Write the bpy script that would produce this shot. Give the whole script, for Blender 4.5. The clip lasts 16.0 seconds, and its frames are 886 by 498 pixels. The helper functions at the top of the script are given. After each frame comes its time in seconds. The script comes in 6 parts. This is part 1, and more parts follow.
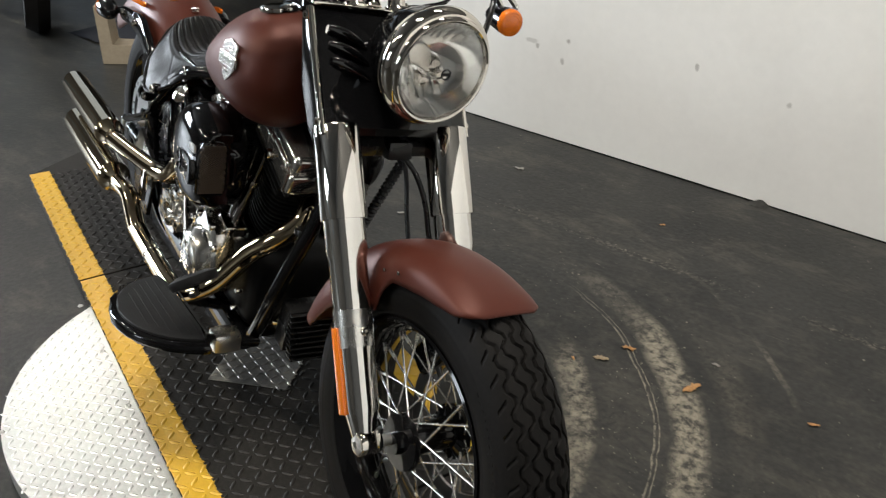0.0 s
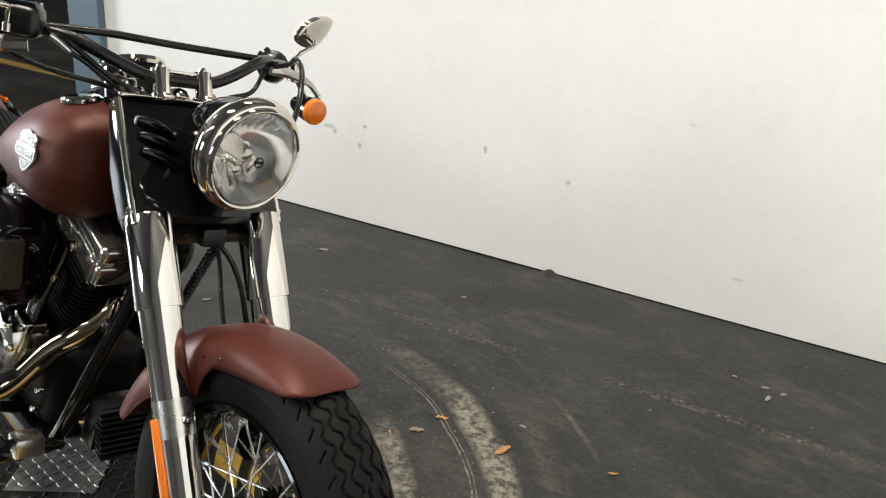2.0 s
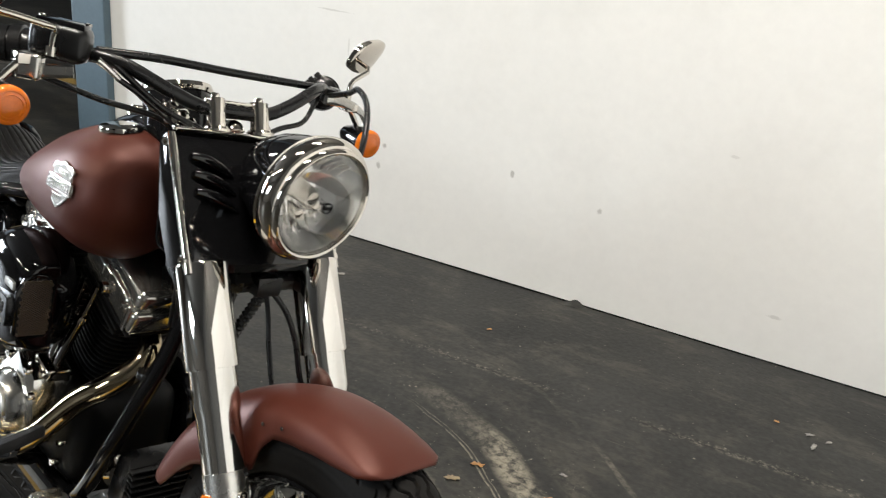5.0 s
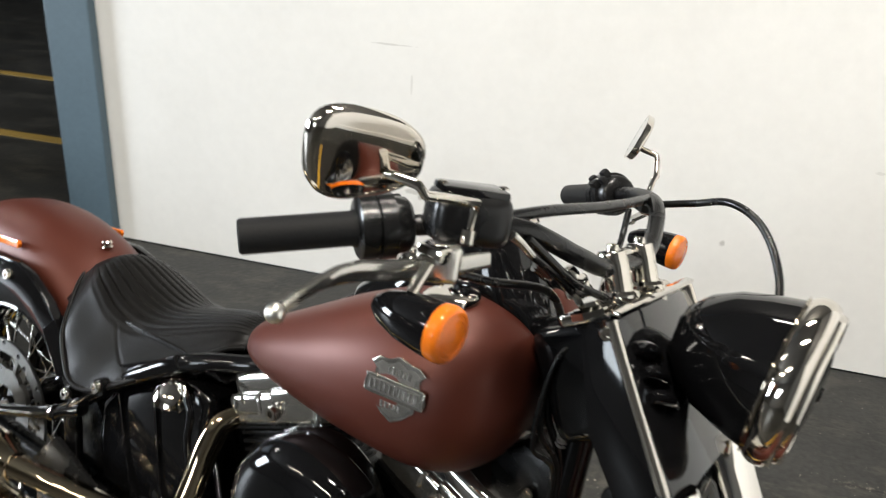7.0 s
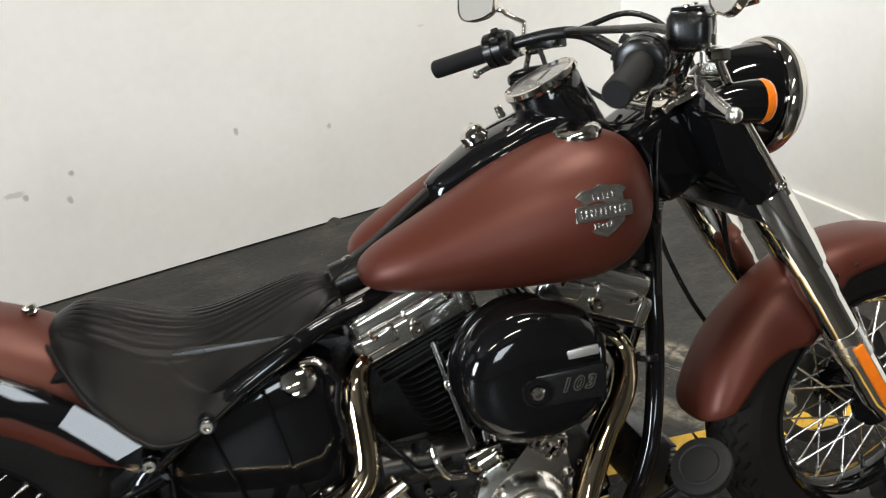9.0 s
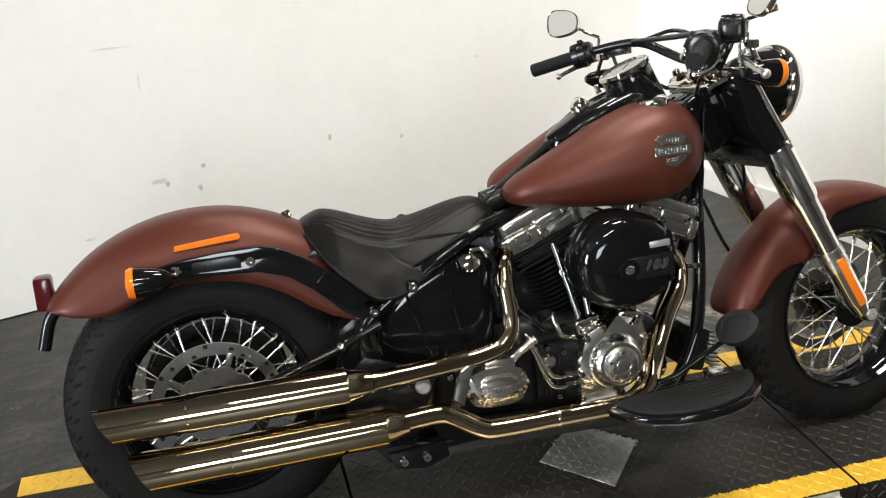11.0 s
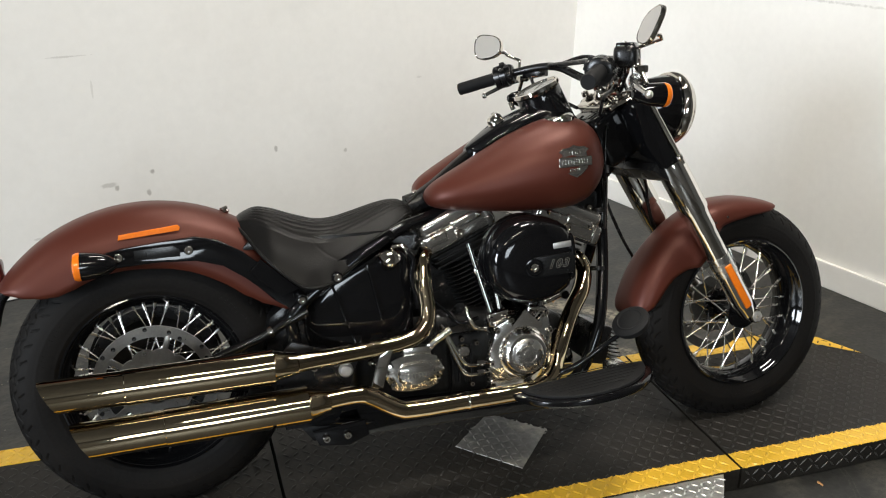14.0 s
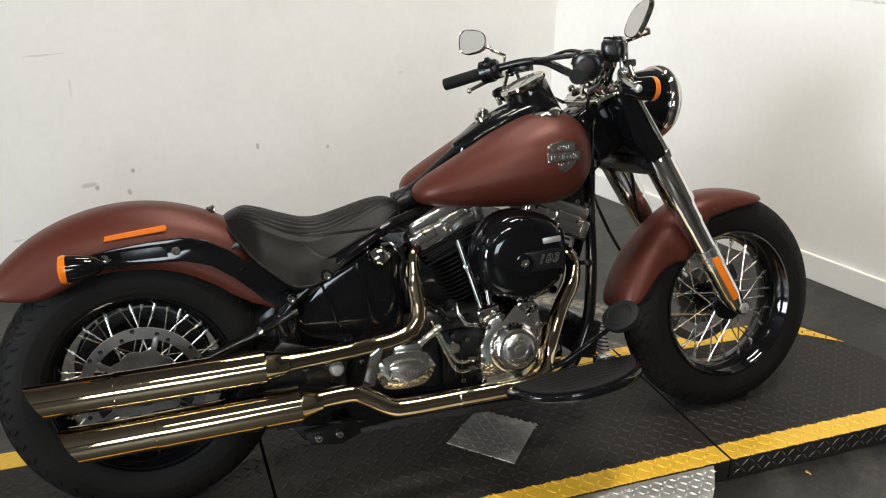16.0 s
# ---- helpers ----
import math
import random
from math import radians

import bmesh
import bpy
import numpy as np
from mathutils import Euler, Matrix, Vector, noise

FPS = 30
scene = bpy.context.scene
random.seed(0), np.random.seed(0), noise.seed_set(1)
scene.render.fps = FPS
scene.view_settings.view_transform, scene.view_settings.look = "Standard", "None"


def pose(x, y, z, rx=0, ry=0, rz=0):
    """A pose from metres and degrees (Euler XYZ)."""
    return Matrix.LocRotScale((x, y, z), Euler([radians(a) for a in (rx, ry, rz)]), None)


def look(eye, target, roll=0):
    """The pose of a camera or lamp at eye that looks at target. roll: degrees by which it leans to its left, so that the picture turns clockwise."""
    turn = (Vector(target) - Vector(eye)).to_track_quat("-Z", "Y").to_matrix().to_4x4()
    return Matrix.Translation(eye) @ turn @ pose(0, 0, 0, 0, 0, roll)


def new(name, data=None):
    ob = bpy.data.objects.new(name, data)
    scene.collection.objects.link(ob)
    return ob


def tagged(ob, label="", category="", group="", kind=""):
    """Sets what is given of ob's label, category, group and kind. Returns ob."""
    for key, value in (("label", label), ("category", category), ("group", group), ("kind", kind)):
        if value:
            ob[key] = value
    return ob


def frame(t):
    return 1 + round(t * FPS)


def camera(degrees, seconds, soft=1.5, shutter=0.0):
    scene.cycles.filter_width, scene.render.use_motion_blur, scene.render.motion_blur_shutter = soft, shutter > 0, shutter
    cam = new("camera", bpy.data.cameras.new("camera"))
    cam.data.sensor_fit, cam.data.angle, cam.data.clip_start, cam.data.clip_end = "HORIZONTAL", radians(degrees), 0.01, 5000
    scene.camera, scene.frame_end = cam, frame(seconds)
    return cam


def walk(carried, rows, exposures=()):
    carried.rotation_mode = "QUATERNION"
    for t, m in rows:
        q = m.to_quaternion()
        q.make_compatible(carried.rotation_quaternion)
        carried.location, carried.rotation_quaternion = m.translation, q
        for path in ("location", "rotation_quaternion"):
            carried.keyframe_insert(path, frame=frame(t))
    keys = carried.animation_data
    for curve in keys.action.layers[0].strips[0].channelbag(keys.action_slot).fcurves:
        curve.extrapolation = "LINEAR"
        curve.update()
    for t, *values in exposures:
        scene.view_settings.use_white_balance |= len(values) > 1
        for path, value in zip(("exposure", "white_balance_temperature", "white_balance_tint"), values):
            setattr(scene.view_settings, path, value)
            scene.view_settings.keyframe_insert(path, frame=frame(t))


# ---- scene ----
cam = camera(54.3, 16.0, soft=1.1, shutter=0.3)
PATH = [
    (0, (1.608, -1.117, 1.347), (0.487, 0.21, 0.356), 0.8),
    (0.5, (1.625, -1.17, 1.341), (0.595, 0.222, 0.34), 1.3),
    (1, (1.629, -1.185, 1.355), (0.626, 0.289, 0.448), 1.5),
    (1.5, (1.618, -1.189, 1.366), (0.811, 0.439, 0.53), 4.5),
    (2, (1.615, -1.185, 1.374), (0.825, 0.466, 0.567), 4.4),
    (2.5, (1.626, -1.182, 1.374), (0.877, 0.494, 0.58), 4.6),
    (3, (1.623, -1.181, 1.37), (0.888, 0.504, 0.581), 5.2),
    (5.5, (1.219, -1.109, 1.386), (0.476, 0.569, 0.592), 6.7),
    (6, (1.002, -1.121, 1.4), (0.455, 0.608, 0.557), 5.3),
    (6.5, (0.783, -1.097, 1.389), (0.167, 0.605, 0.539), 5.0),
    (7, (0.525, -0.981, 1.416), (0.021, 0.776, 0.605), 3.0),
    (7.5, (0.234, -0.886, 1.396), (0.172, 0.899, 0.494), 1.5),
    (8, (-0.021, -0.899, 1.399), (0.324, 0.929, 0.665), 2.0),
    (8.5, (-0.259, -0.957, 1.38), (0.409, 0.692, 0.466), 0.1),
    (9, (-0.575, -0.998, 1.384), (0.353, 0.51, 0.455), -2.4),
    (9.5, (-0.836, -1.132, 1.388), (0.119, 0.42, 0.565), 0.2),
    (10, (-1.049, -1.231, 1.406), (-0.094, 0.32, 0.577), -2.2),
    (12.5, (-1.264, -1.598, 1.44), (-0.187, -0.113, 0.642), 1.5),
    (13, (-1.261, -1.612, 1.446), (-0.181, -0.127, 0.653), 1.6),
    (13.5, (-1.264, -1.624, 1.444), (-0.166, -0.143, 0.668), 1.7),
    (14, (-1.267, -1.631, 1.449), (-0.172, -0.142, 0.685), 1.4),
    (14.5, (-1.279, -1.626, 1.443), (-0.171, -0.149, 0.675), 1.3),
    (15, (-1.28, -1.616, 1.45), (-0.169, -0.143, 0.679), 1.4),
    (15.5, (-1.279, -1.605, 1.449), (-0.153, -0.148, 0.668), 1.1),
    (16, (-1.284, -1.606, 1.449), (-0.151, -0.151, 0.675), 1.2),
]
EXPOSURES = [(0, -0.36), (0.7, -0.33), (1.3, -0.04), (3, -0.02), (5.5, -0.05), (6.8, 0.05), (7.5, 0.0), (8.1, -0.46), (8.6, -0.5), (9.1, -0.13), (9.5, -0.1), (10, 0.04), (12.5, -0.07), (13, -0.33), (13.5, -0.29), (16, -0.29)]
walk(cam, [(t, look(eye, target, roll)) for t, eye, target, roll in PATH], EXPOSURES)

# ---- light ----
world = bpy.data.worlds.new("world")
scene.world = world
world.use_nodes = True
world.node_tree.nodes["Background"].inputs[0].default_value = (0.62, 0.68, 0.78, 1)
world.node_tree.nodes["Background"].inputs[1].default_value = 0.02
scene.view_settings.exposure = 0.0


# ---- materials ----
def nodes_of(mat):
    nt = mat.node_tree
    return nt, nt.nodes, nt.links


def surface(name, color, rough=0.5, metal=0.0, vary=0.12, scale=6.0, grain=60.0, bump=0.0, coat=0.0, rough_vary=0.08, dust=None, spec=0.5):
    """A worn surface: colour that drifts at two scales, uneven gloss, fine relief."""
    mat = bpy.data.materials.new(name)
    mat.use_nodes = True
    nt, nodes, links = nodes_of(mat)
    bsdf = nodes["Principled BSDF"]
    bsdf.inputs["Metallic"].default_value = metal
    bsdf.inputs["Coat Weight"].default_value = coat
    bsdf.inputs["Coat Roughness"].default_value = 0.04
    bsdf.inputs["Specular IOR Level"].default_value = spec
    coord = nodes.new("ShaderNodeTexCoord")
    big = nodes.new("ShaderNodeTexNoise")
    big.inputs["Scale"].default_value, big.inputs["Detail"].default_value = scale, 5
    fine = nodes.new("ShaderNodeTexNoise")
    fine.inputs["Scale"].default_value, fine.inputs["Detail"].default_value = grain, 4
    links.new(coord.outputs["Object"], big.inputs["Vector"])
    links.new(coord.outputs["Object"], fine.inputs["Vector"])
    add = nodes.new("ShaderNodeMath")
    add.operation = "MULTIPLY_ADD"
    add.inputs[1].default_value = 0.5
    links.new(fine.outputs["Fac"], add.inputs[0])
    half = nodes.new("ShaderNodeMath")
    half.operation = "MULTIPLY"
    half.inputs[1].default_value = 0.5
    links.new(big.outputs["Fac"], half.inputs[0])
    links.new(half.outputs[0], add.inputs[2])
    ramp = nodes.new("ShaderNodeValToRGB")
    ramp.color_ramp.elements[0].position, ramp.color_ramp.elements[1].position = 0.3, 0.7
    lo = [c * (1 - vary) for c in color]
    hi = [min(1, c * (1 + vary)) for c in (dust or color)]
    ramp.color_ramp.elements[0].color, ramp.color_ramp.elements[1].color = (*lo, 1), (*hi, 1)
    links.new(add.outputs[0], ramp.inputs[0])
    links.new(ramp.outputs[0], bsdf.inputs["Base Color"])
    rr = nodes.new("ShaderNodeMapRange")
    rr.inputs["To Min"].default_value, rr.inputs["To Max"].default_value = max(0.0, rough - rough_vary), min(1.0, rough + rough_vary)
    links.new(big.outputs["Fac"], rr.inputs["Value"])
    links.new(rr.outputs[0], bsdf.inputs["Roughness"])
    if bump:
        b = nodes.new("ShaderNodeBump")
        b.inputs["Strength"].default_value, b.inputs["Distance"].default_value = bump, 0.002
        links.new(fine.outputs["Fac"], b.inputs["Height"])
        links.new(b.outputs[0], bsdf.inputs["Normal"])
    return mat


def clear(name, color, rough=0.03, ior=1.45, trans=1.0):
    mat = bpy.data.materials.new(name)
    mat.use_nodes = True
    nt, nodes, links = nodes_of(mat)
    bsdf = nodes["Principled BSDF"]
    bsdf.inputs["Base Color"].default_value = (*color, 1)
    bsdf.inputs["Roughness"].default_value = rough
    bsdf.inputs["IOR"].default_value = ior
    bsdf.inputs["Transmission Weight"].default_value = trans
    return mat


PAINT = surface("satin_brown_paint", (0.079, 0.0192, 0.0115), 0.43, 0.3, 0.06, 3, 900, 0.02, 0.0, 0.03, spec=0.32)
CHROME = surface("chrome", (0.62, 0.58, 0.52), 0.045, 1.0, 0.03, 9, 60, 0, 0, 0.03)
SATIN = surface("polished_alloy", (0.7, 0.68, 0.64), 0.27, 1.0, 0.08, 14, 120, 0.03, 0, 0.08)
STEEL = surface("brushed_steel", (0.5, 0.49, 0.47), 0.36, 0.75, 0.12, 20, 200, 0.05, 0, 0.1)
GLOSS = surface("gloss_black", (0.0038, 0.0038, 0.0042), 0.06, 0.0, 0.1, 6, 60, 0, 0.0, 0.03, spec=0.38)
BLACK = surface("satin_black", (0.0065, 0.0065, 0.0067), 0.27, 0.0, 0.2, 14, 120, 0.06, 0, 0.1, spec=0.35)
WRINKLE = surface("wrinkle_black", (0.006, 0.006, 0.0061), 0.43, 0.0, 0.2, 14, 500, 0.35, 0, 0.08, spec=0.13)
RUBBER = surface("tyre_rubber", (0.0048, 0.0044, 0.0042), 0.62, 0.0, 0.25, 8, 140, 0.12, 0, 0.08, (0.0074, 0.0066, 0.0061), spec=0.12)
GRIP = surface("grip_rubber", (0.0085, 0.0085, 0.0088), 0.6, 0.0, 0.2, 20, 300, 0.2, spec=0.18)
LEATHER = surface("black_vinyl", (0.0055, 0.0052, 0.005), 0.36, 0.0, 0.2, 10, 420, 0.22, 0, 0.06, spec=0.115)
AMBER = surface("amber_lens", (0.69, 0.158, 0.009), 0.12, 0.0, 0.1, 60, 300, 0.1, 0.3)
WALL = surface("white_wall_paint", (0.76, 0.745, 0.715), 0.55, 0.0, 0.03, 0.8, 30, 0.1, 0, 0.06)
SHELL = surface("dark_hall_wall", (0.05, 0.049, 0.047), 0.7, 0.0, 0.2, 1.0, 20, 0.1)
PALE = surface("hall_wall_paint", (0.085, 0.082, 0.078), 0.7, 0.0, 0.15, 1.0, 20, 0.1)
CEIL = surface("ceiling_board", (0.13, 0.125, 0.118), 0.8, 0.0, 0.08, 1.0, 20, 0.1)
POST = surface("blue_grey_paint", (0.075, 0.115, 0.145), 0.5, 0.0, 0.1, 4, 60, 0.1)
YELLOW = surface("yellow_paint", (0.62, 0.37, 0.025), 0.36, 0.0, 0.12, 9, 90, 0.15, 0, 0.1)
# floor-line yellow, darkened to hold the unlit hall's shade in its colour
SHADED_YELLOW = surface("shade_darkened_yellow", (0.22, 0.14, 0.025), 0.6, 0.0, 0.4, 4, 60, 0.15, 0, 0.1)
DECK = surface("dusty_tread_plate", (0.0115, 0.0102, 0.0088), 0.55, 0.0, 0.3, 5, 90, 0.12, 0, 0.1, (0.021, 0.019, 0.0163), spec=0.17)
LOZENGE = surface("rubbed_black_lozenge", (0.0098, 0.009, 0.0082), 0.48, 0.0, 0.25, 5, 90, 0.06, 0, 0.1, (0.016, 0.0145, 0.0128), spec=0.28)
EDGED = surface("chafed_lozenge", (0.1, 0.095, 0.088), 0.34, 0.7, 0.4, 30, 200, 0.1, 0, 0.1)
TREAD = surface("bare_tread_plate", (0.66, 0.66, 0.64), 0.4, 1.0, 0.12, 7, 90, 0.1, 0, 0.1)
CONCRETE = surface("dark_floor_paint", (0.0126, 0.013, 0.0124), 0.42, 0.0, 0.38, 3.5, 60, 0.5, 0, 0.14, (0.0245, 0.0243, 0.0225), spec=0.25)
WORN = surface("worn_tread_plate", (0.27, 0.265, 0.255), 0.4, 0.75, 0.3, 9, 60, 0.1, 0, 0.12)
# exhaust chrome with the reflected gold and brown surroundings put into its colour
PIPE = surface("reflection_tinted_chrome", (0.48, 0.39, 0.26), 0.045, 1.0, 0.05, 5, 60, 0, 0, 0.03)
POLISH = surface("polished_cover", (0.88, 0.855, 0.8), 0.17, 1.0, 0.06, 14, 45, 0.26, 0, 0.05)
ALLOY = surface("bright_cast_alloy", (0.47, 0.455, 0.425), 0.13, 0.93, 0.07, 14, 120, 0.03, 0, 0.06)
SLIDER = surface("polished_slider", (0.74, 0.715, 0.67), 0.085, 1.0, 0.05, 12, 90, 0.02, 0, 0.05)
FORK = surface("polished_fork", (0.74, 0.71, 0.66), 0.05, 1.0, 0.03, 9, 60, 0, 0, 0.03)
DISC = surface("scuffed_disc_steel", (0.21, 0.205, 0.195), 0.3, 0.95, 0.2, 14, 200, 0.05, 0, 0.1)
PEWTER = surface("cast_pewter", (0.45, 0.43, 0.39), 0.2, 0.97, 0.15, 60, 300, 0.1, 0, 0.08)
AGED = surface("aged_pewter", (0.12, 0.112, 0.1), 0.38, 0.8, 0.2, 60, 300, 0.1, 0, 0.08)
DUSKY = surface("dull_chrome", (0.22, 0.21, 0.195), 0.11, 1.0, 0.08, 14, 90, 0.02, 0, 0.04)
GLASS = clear("lens_glass", (1, 1, 1), 0.02)
MESH = surface("dark_wire_mesh", (0.13, 0.1, 0.075), 0.4, 0.4, 0.2, 40, 300, 0.05)
MIRROR = surface("mirror_glass", (0.6, 0.6, 0.6), 0.01, 1.0, 0.0, 5, 20, 0, 0, 0.005)
TIN = surface("reflector", (0.86, 0.86, 0.84), 0.08, 0.86, 0.02, 20, 40, 0, 0, 0.02)


def add_math(nt, op, a, b=None, c=None):
    n = nt.nodes.new("ShaderNodeMath")
    n.operation = op
    for k, v in enumerate((a, b, c)):
        if v is None:
            continue
        if isinstance(v, (int, float)):
            n.inputs[k].default_value = v
        else:
            nt.links.new(v, n.inputs[k])
    return n.outputs[0]


def overlay(mat, mask, color, rough=None):
    """Lays a second colour over a surface where mask is one."""
    nt, nodes, links = nodes_of(mat)
    bsdf = nodes["Principled BSDF"]
    old = bsdf.inputs["Base Color"].links[0].from_socket
    mix = nodes.new("ShaderNodeMix")
    mix.data_type = "RGBA"
    links.new(mask, mix.inputs["Factor"])
    links.new(old, mix.inputs["A"])
    mix.inputs["B"].default_value = (*color, 1)
    links.new(mix.outputs["Result"], bsdf.inputs["Base Color"])


def stain_noise(nt, scale, detail=6.0, rough=0.6, stretch=(1, 1, 1)):
    coord = nt.nodes.new("ShaderNodeTexCoord")
    mp = nt.nodes.new("ShaderNodeMapping")
    mp.inputs["Scale"].default_value = stretch
    nt.links.new(coord.outputs["Object"], mp.inputs["Vector"])
    nz = nt.nodes.new("ShaderNodeTexNoise")
    nz.inputs["Scale"].default_value, nz.inputs["Detail"].default_value, nz.inputs["Roughness"].default_value = scale, detail, rough
    nt.links.new(mp.outputs[0], nz.inputs["Vector"])
    return nz.outputs["Fac"]


def scuffed_floor(mat, cx, cy):
    """Round scuffs left by the turning platform, a floor joint, trodden dirt."""
    nt, nodes, links = nodes_of(mat)
    coord = nodes.new("ShaderNodeTexCoord")
    sep = nodes.new("ShaderNodeSeparateXYZ")
    links.new(coord.outputs["Object"], sep.inputs[0])
    dx, dy = add_math(nt, "SUBTRACT", sep.outputs[0], cx), add_math(nt, "SUBTRACT", sep.outputs[1], cy)
    wob = stain_noise(nt, 3.0, 4)
    dist = add_math(nt, "SQRT", add_math(nt, "ADD", add_math(nt, "MULTIPLY", dx, dx), add_math(nt, "MULTIPLY", dy, dy)))
    dist = add_math(nt, "ADD", dist, add_math(nt, "MULTIPLY", add_math(nt, "SUBTRACT", wob, 0.5), 0.05))
    patch, fine, broad = stain_noise(nt, 2.2, 5), stain_noise(nt, 34, 10, 0.82), stain_noise(nt, 1.1, 3)
    sweep = add_math(nt, "ADD", add_math(nt, "ARCTAN2", dy, dx), add_math(nt, "MULTIPLY", add_math(nt, "SUBTRACT", stain_noise(nt, 5.0, 5), 0.5), 0.5))
    fade = nodes.new("ShaderNodeMapRange")
    fade.inputs["From Min"].default_value, fade.inputs["From Max"].default_value = 0.95, 1.3
    fade.inputs["To Min"].default_value, fade.inputs["To Max"].default_value = 1.0, 0.05
    links.new(add_math(nt, "ABSOLUTE", sweep), fade.inputs["Value"])
    total = None
    for r, w, k, lo in ((0.812, 0.05, 1.0, 0.36), (0.985, 0.0035, 0.9, 0.15), (0.996, 0.0025, 0.8, 0.3), (1.072, 0.055, 1.0, 0.36), (1.36, 0.012, 0.4, 0.42), (1.22, 0.06, 0.2, 0.46), (0.9, 0.06, 0.2, 0.46)):
        band = add_math(nt, "MAXIMUM", add_math(nt, "SUBTRACT", 1.0, add_math(nt, "DIVIDE", add_math(nt, "ABSOLUTE", add_math(nt, "SUBTRACT", dist, r)), w)), 0.0)
        band = add_math(nt, "MINIMUM", add_math(nt, "MULTIPLY", band, 1.9), 1.0)
        gate = nodes.new("ShaderNodeMapRange")
        gate.inputs["From Min"].default_value, gate.inputs["From Max"].default_value = lo, lo + 0.16
        links.new(patch if w > 0.01 else broad, gate.inputs["Value"])
        grain = nodes.new("ShaderNodeMapRange")
        grain.inputs["From Min"].default_value, grain.inputs["From Max"].default_value = 0.42, 0.57
        links.new(fine, grain.inputs["Value"])
        m = add_math(nt, "MULTIPLY", add_math(nt, "MULTIPLY", band, gate.outputs[0]), add_math(nt, "MULTIPLY", grain.outputs[0], k))
        total = m if total is None else add_math(nt, "MAXIMUM", total, m)
    near = nodes.new("ShaderNodeMapRange")
    near.inputs["From Min"].default_value, near.inputs["From Max"].default_value = -0.6, 0.0
    near.inputs["To Min"].default_value, near.inputs["To Max"].default_value = 0.12, 1.0
    links.new(sep.outputs[1], near.inputs["Value"])
    total = add_math(nt, "MULTIPLY", total, add_math(nt, "MULTIPLY", fade.outputs[0], near.outputs[0]))
    def band(value, lo, hi, top=1.0):
        n = nodes.new("ShaderNodeMapRange")
        n.inputs["From Min"].default_value, n.inputs["From Max"].default_value, n.inputs["To Max"].default_value = lo, hi, top
        links.new(value, n.inputs["Value"])
        return n.outputs[0]

    # joint across the slab: pale crumbs beside a thin dark crack
    off = add_math(nt, "ABSOLUTE", add_math(nt, "SUBTRACT", add_math(nt, "ADD", sep.outputs[1], add_math(nt, "MULTIPLY", wob, 0.03)), 1.185))
    crumbs = add_math(nt, "MULTIPLY", band(off, 0.022, 0.004), band(stain_noise(nt, 60, 8, 0.8), 0.5, 0.62))
    crumbs = add_math(nt, "MULTIPLY", crumbs, band(stain_noise(nt, 2.6, 3), 0.4, 0.62, 0.6))
    total = add_math(nt, "MAXIMUM", total, crumbs)
    # rubbed streaks in two directions, speckle, trodden dirt
    dirt = band(stain_noise(nt, 6.5, 10, 0.78, (0.6, 1.3, 1)), 0.5, 0.72, 0.19)
    total = add_math(nt, "MAXIMUM", total, dirt)
    for stretch, lo, k in (((1.2, 22, 1), 0.64, 0.36), ((20, 2.4, 1), 0.665, 0.28), ((9, 11, 1), 0.67, 0.34)):
        streak = add_math(nt, "MULTIPLY", band(stain_noise(nt, 3.0, 9, 0.7, stretch), lo, lo + 0.07, k), band(stain_noise(nt, 1.7, 3), 0.42, 0.6))
        total = add_math(nt, "MAXIMUM", total, streak)
    total = add_math(nt, "MAXIMUM", total, band(stain_noise(nt, 150, 3, 0.6), 0.7, 0.78, 0.35))
    crack = add_math(nt, "MULTIPLY", band(off, 0.0045, 0.0015), band(stain_noise(nt, 3.1, 4), 0.42, 0.55, 0.9))
    overlay(mat, crack, (0.004, 0.004, 0.004))
    blot = band(stain_noise(nt, 2.1, 9, 0.72), 0.5, 0.7, 0.55)
    overlay(mat, blot, (0.0075, 0.0078, 0.0075))
    overlay(mat, total, (0.25, 0.225, 0.175))


def scuffed_wall(mat, marks):
    """Small grey knocks on the paint; marks: x, z, width, height."""
    nt, nodes, links = nodes_of(mat)
    coord = nodes.new("ShaderNodeTexCoord")
    sep = nodes.new("ShaderNodeSeparateXYZ")
    links.new(coord.outputs["Object"], sep.inputs[0])
    wob = add_math(nt, "MULTIPLY", add_math(nt, "SUBTRACT", stain_noise(nt, 45, 4), 0.5), 1.6)
    total = None
    for x, z, w, h, k in marks:
        a = add_math(nt, "DIVIDE", add_math(nt, "SUBTRACT", sep.outputs[0], x), w)
        b = add_math(nt, "DIVIDE", add_math(nt, "SUBTRACT", sep.outputs[2], z), h)
        d = add_math(nt, "ADD", add_math(nt, "SQRT", add_math(nt, "ADD", add_math(nt, "MULTIPLY", a, a), add_math(nt, "MULTIPLY", b, b))), wob)
        m = nodes.new("ShaderNodeMapRange")
        m.inputs["From Min"].default_value, m.inputs["From Max"].default_value = 1.05, 0.55
        m.inputs["To Max"].default_value = k
        links.new(d, m.inputs["Value"])
        total = m.outputs[0] if total is None else add_math(nt, "MAXIMUM", total, m.outputs[0])
    haze = nodes.new("ShaderNodeMapRange")
    haze.inputs["From Min"].default_value, haze.inputs["From Max"].default_value = 0.5, 0.8
    haze.inputs["To Max"].default_value = 0.12
    links.new(stain_noise(nt, 2.3, 7, 0.62), haze.inputs["Value"])
    overlay(mat, add_math(nt, "MAXIMUM", total, haze.outputs[0]), (0.33, 0.31, 0.28))


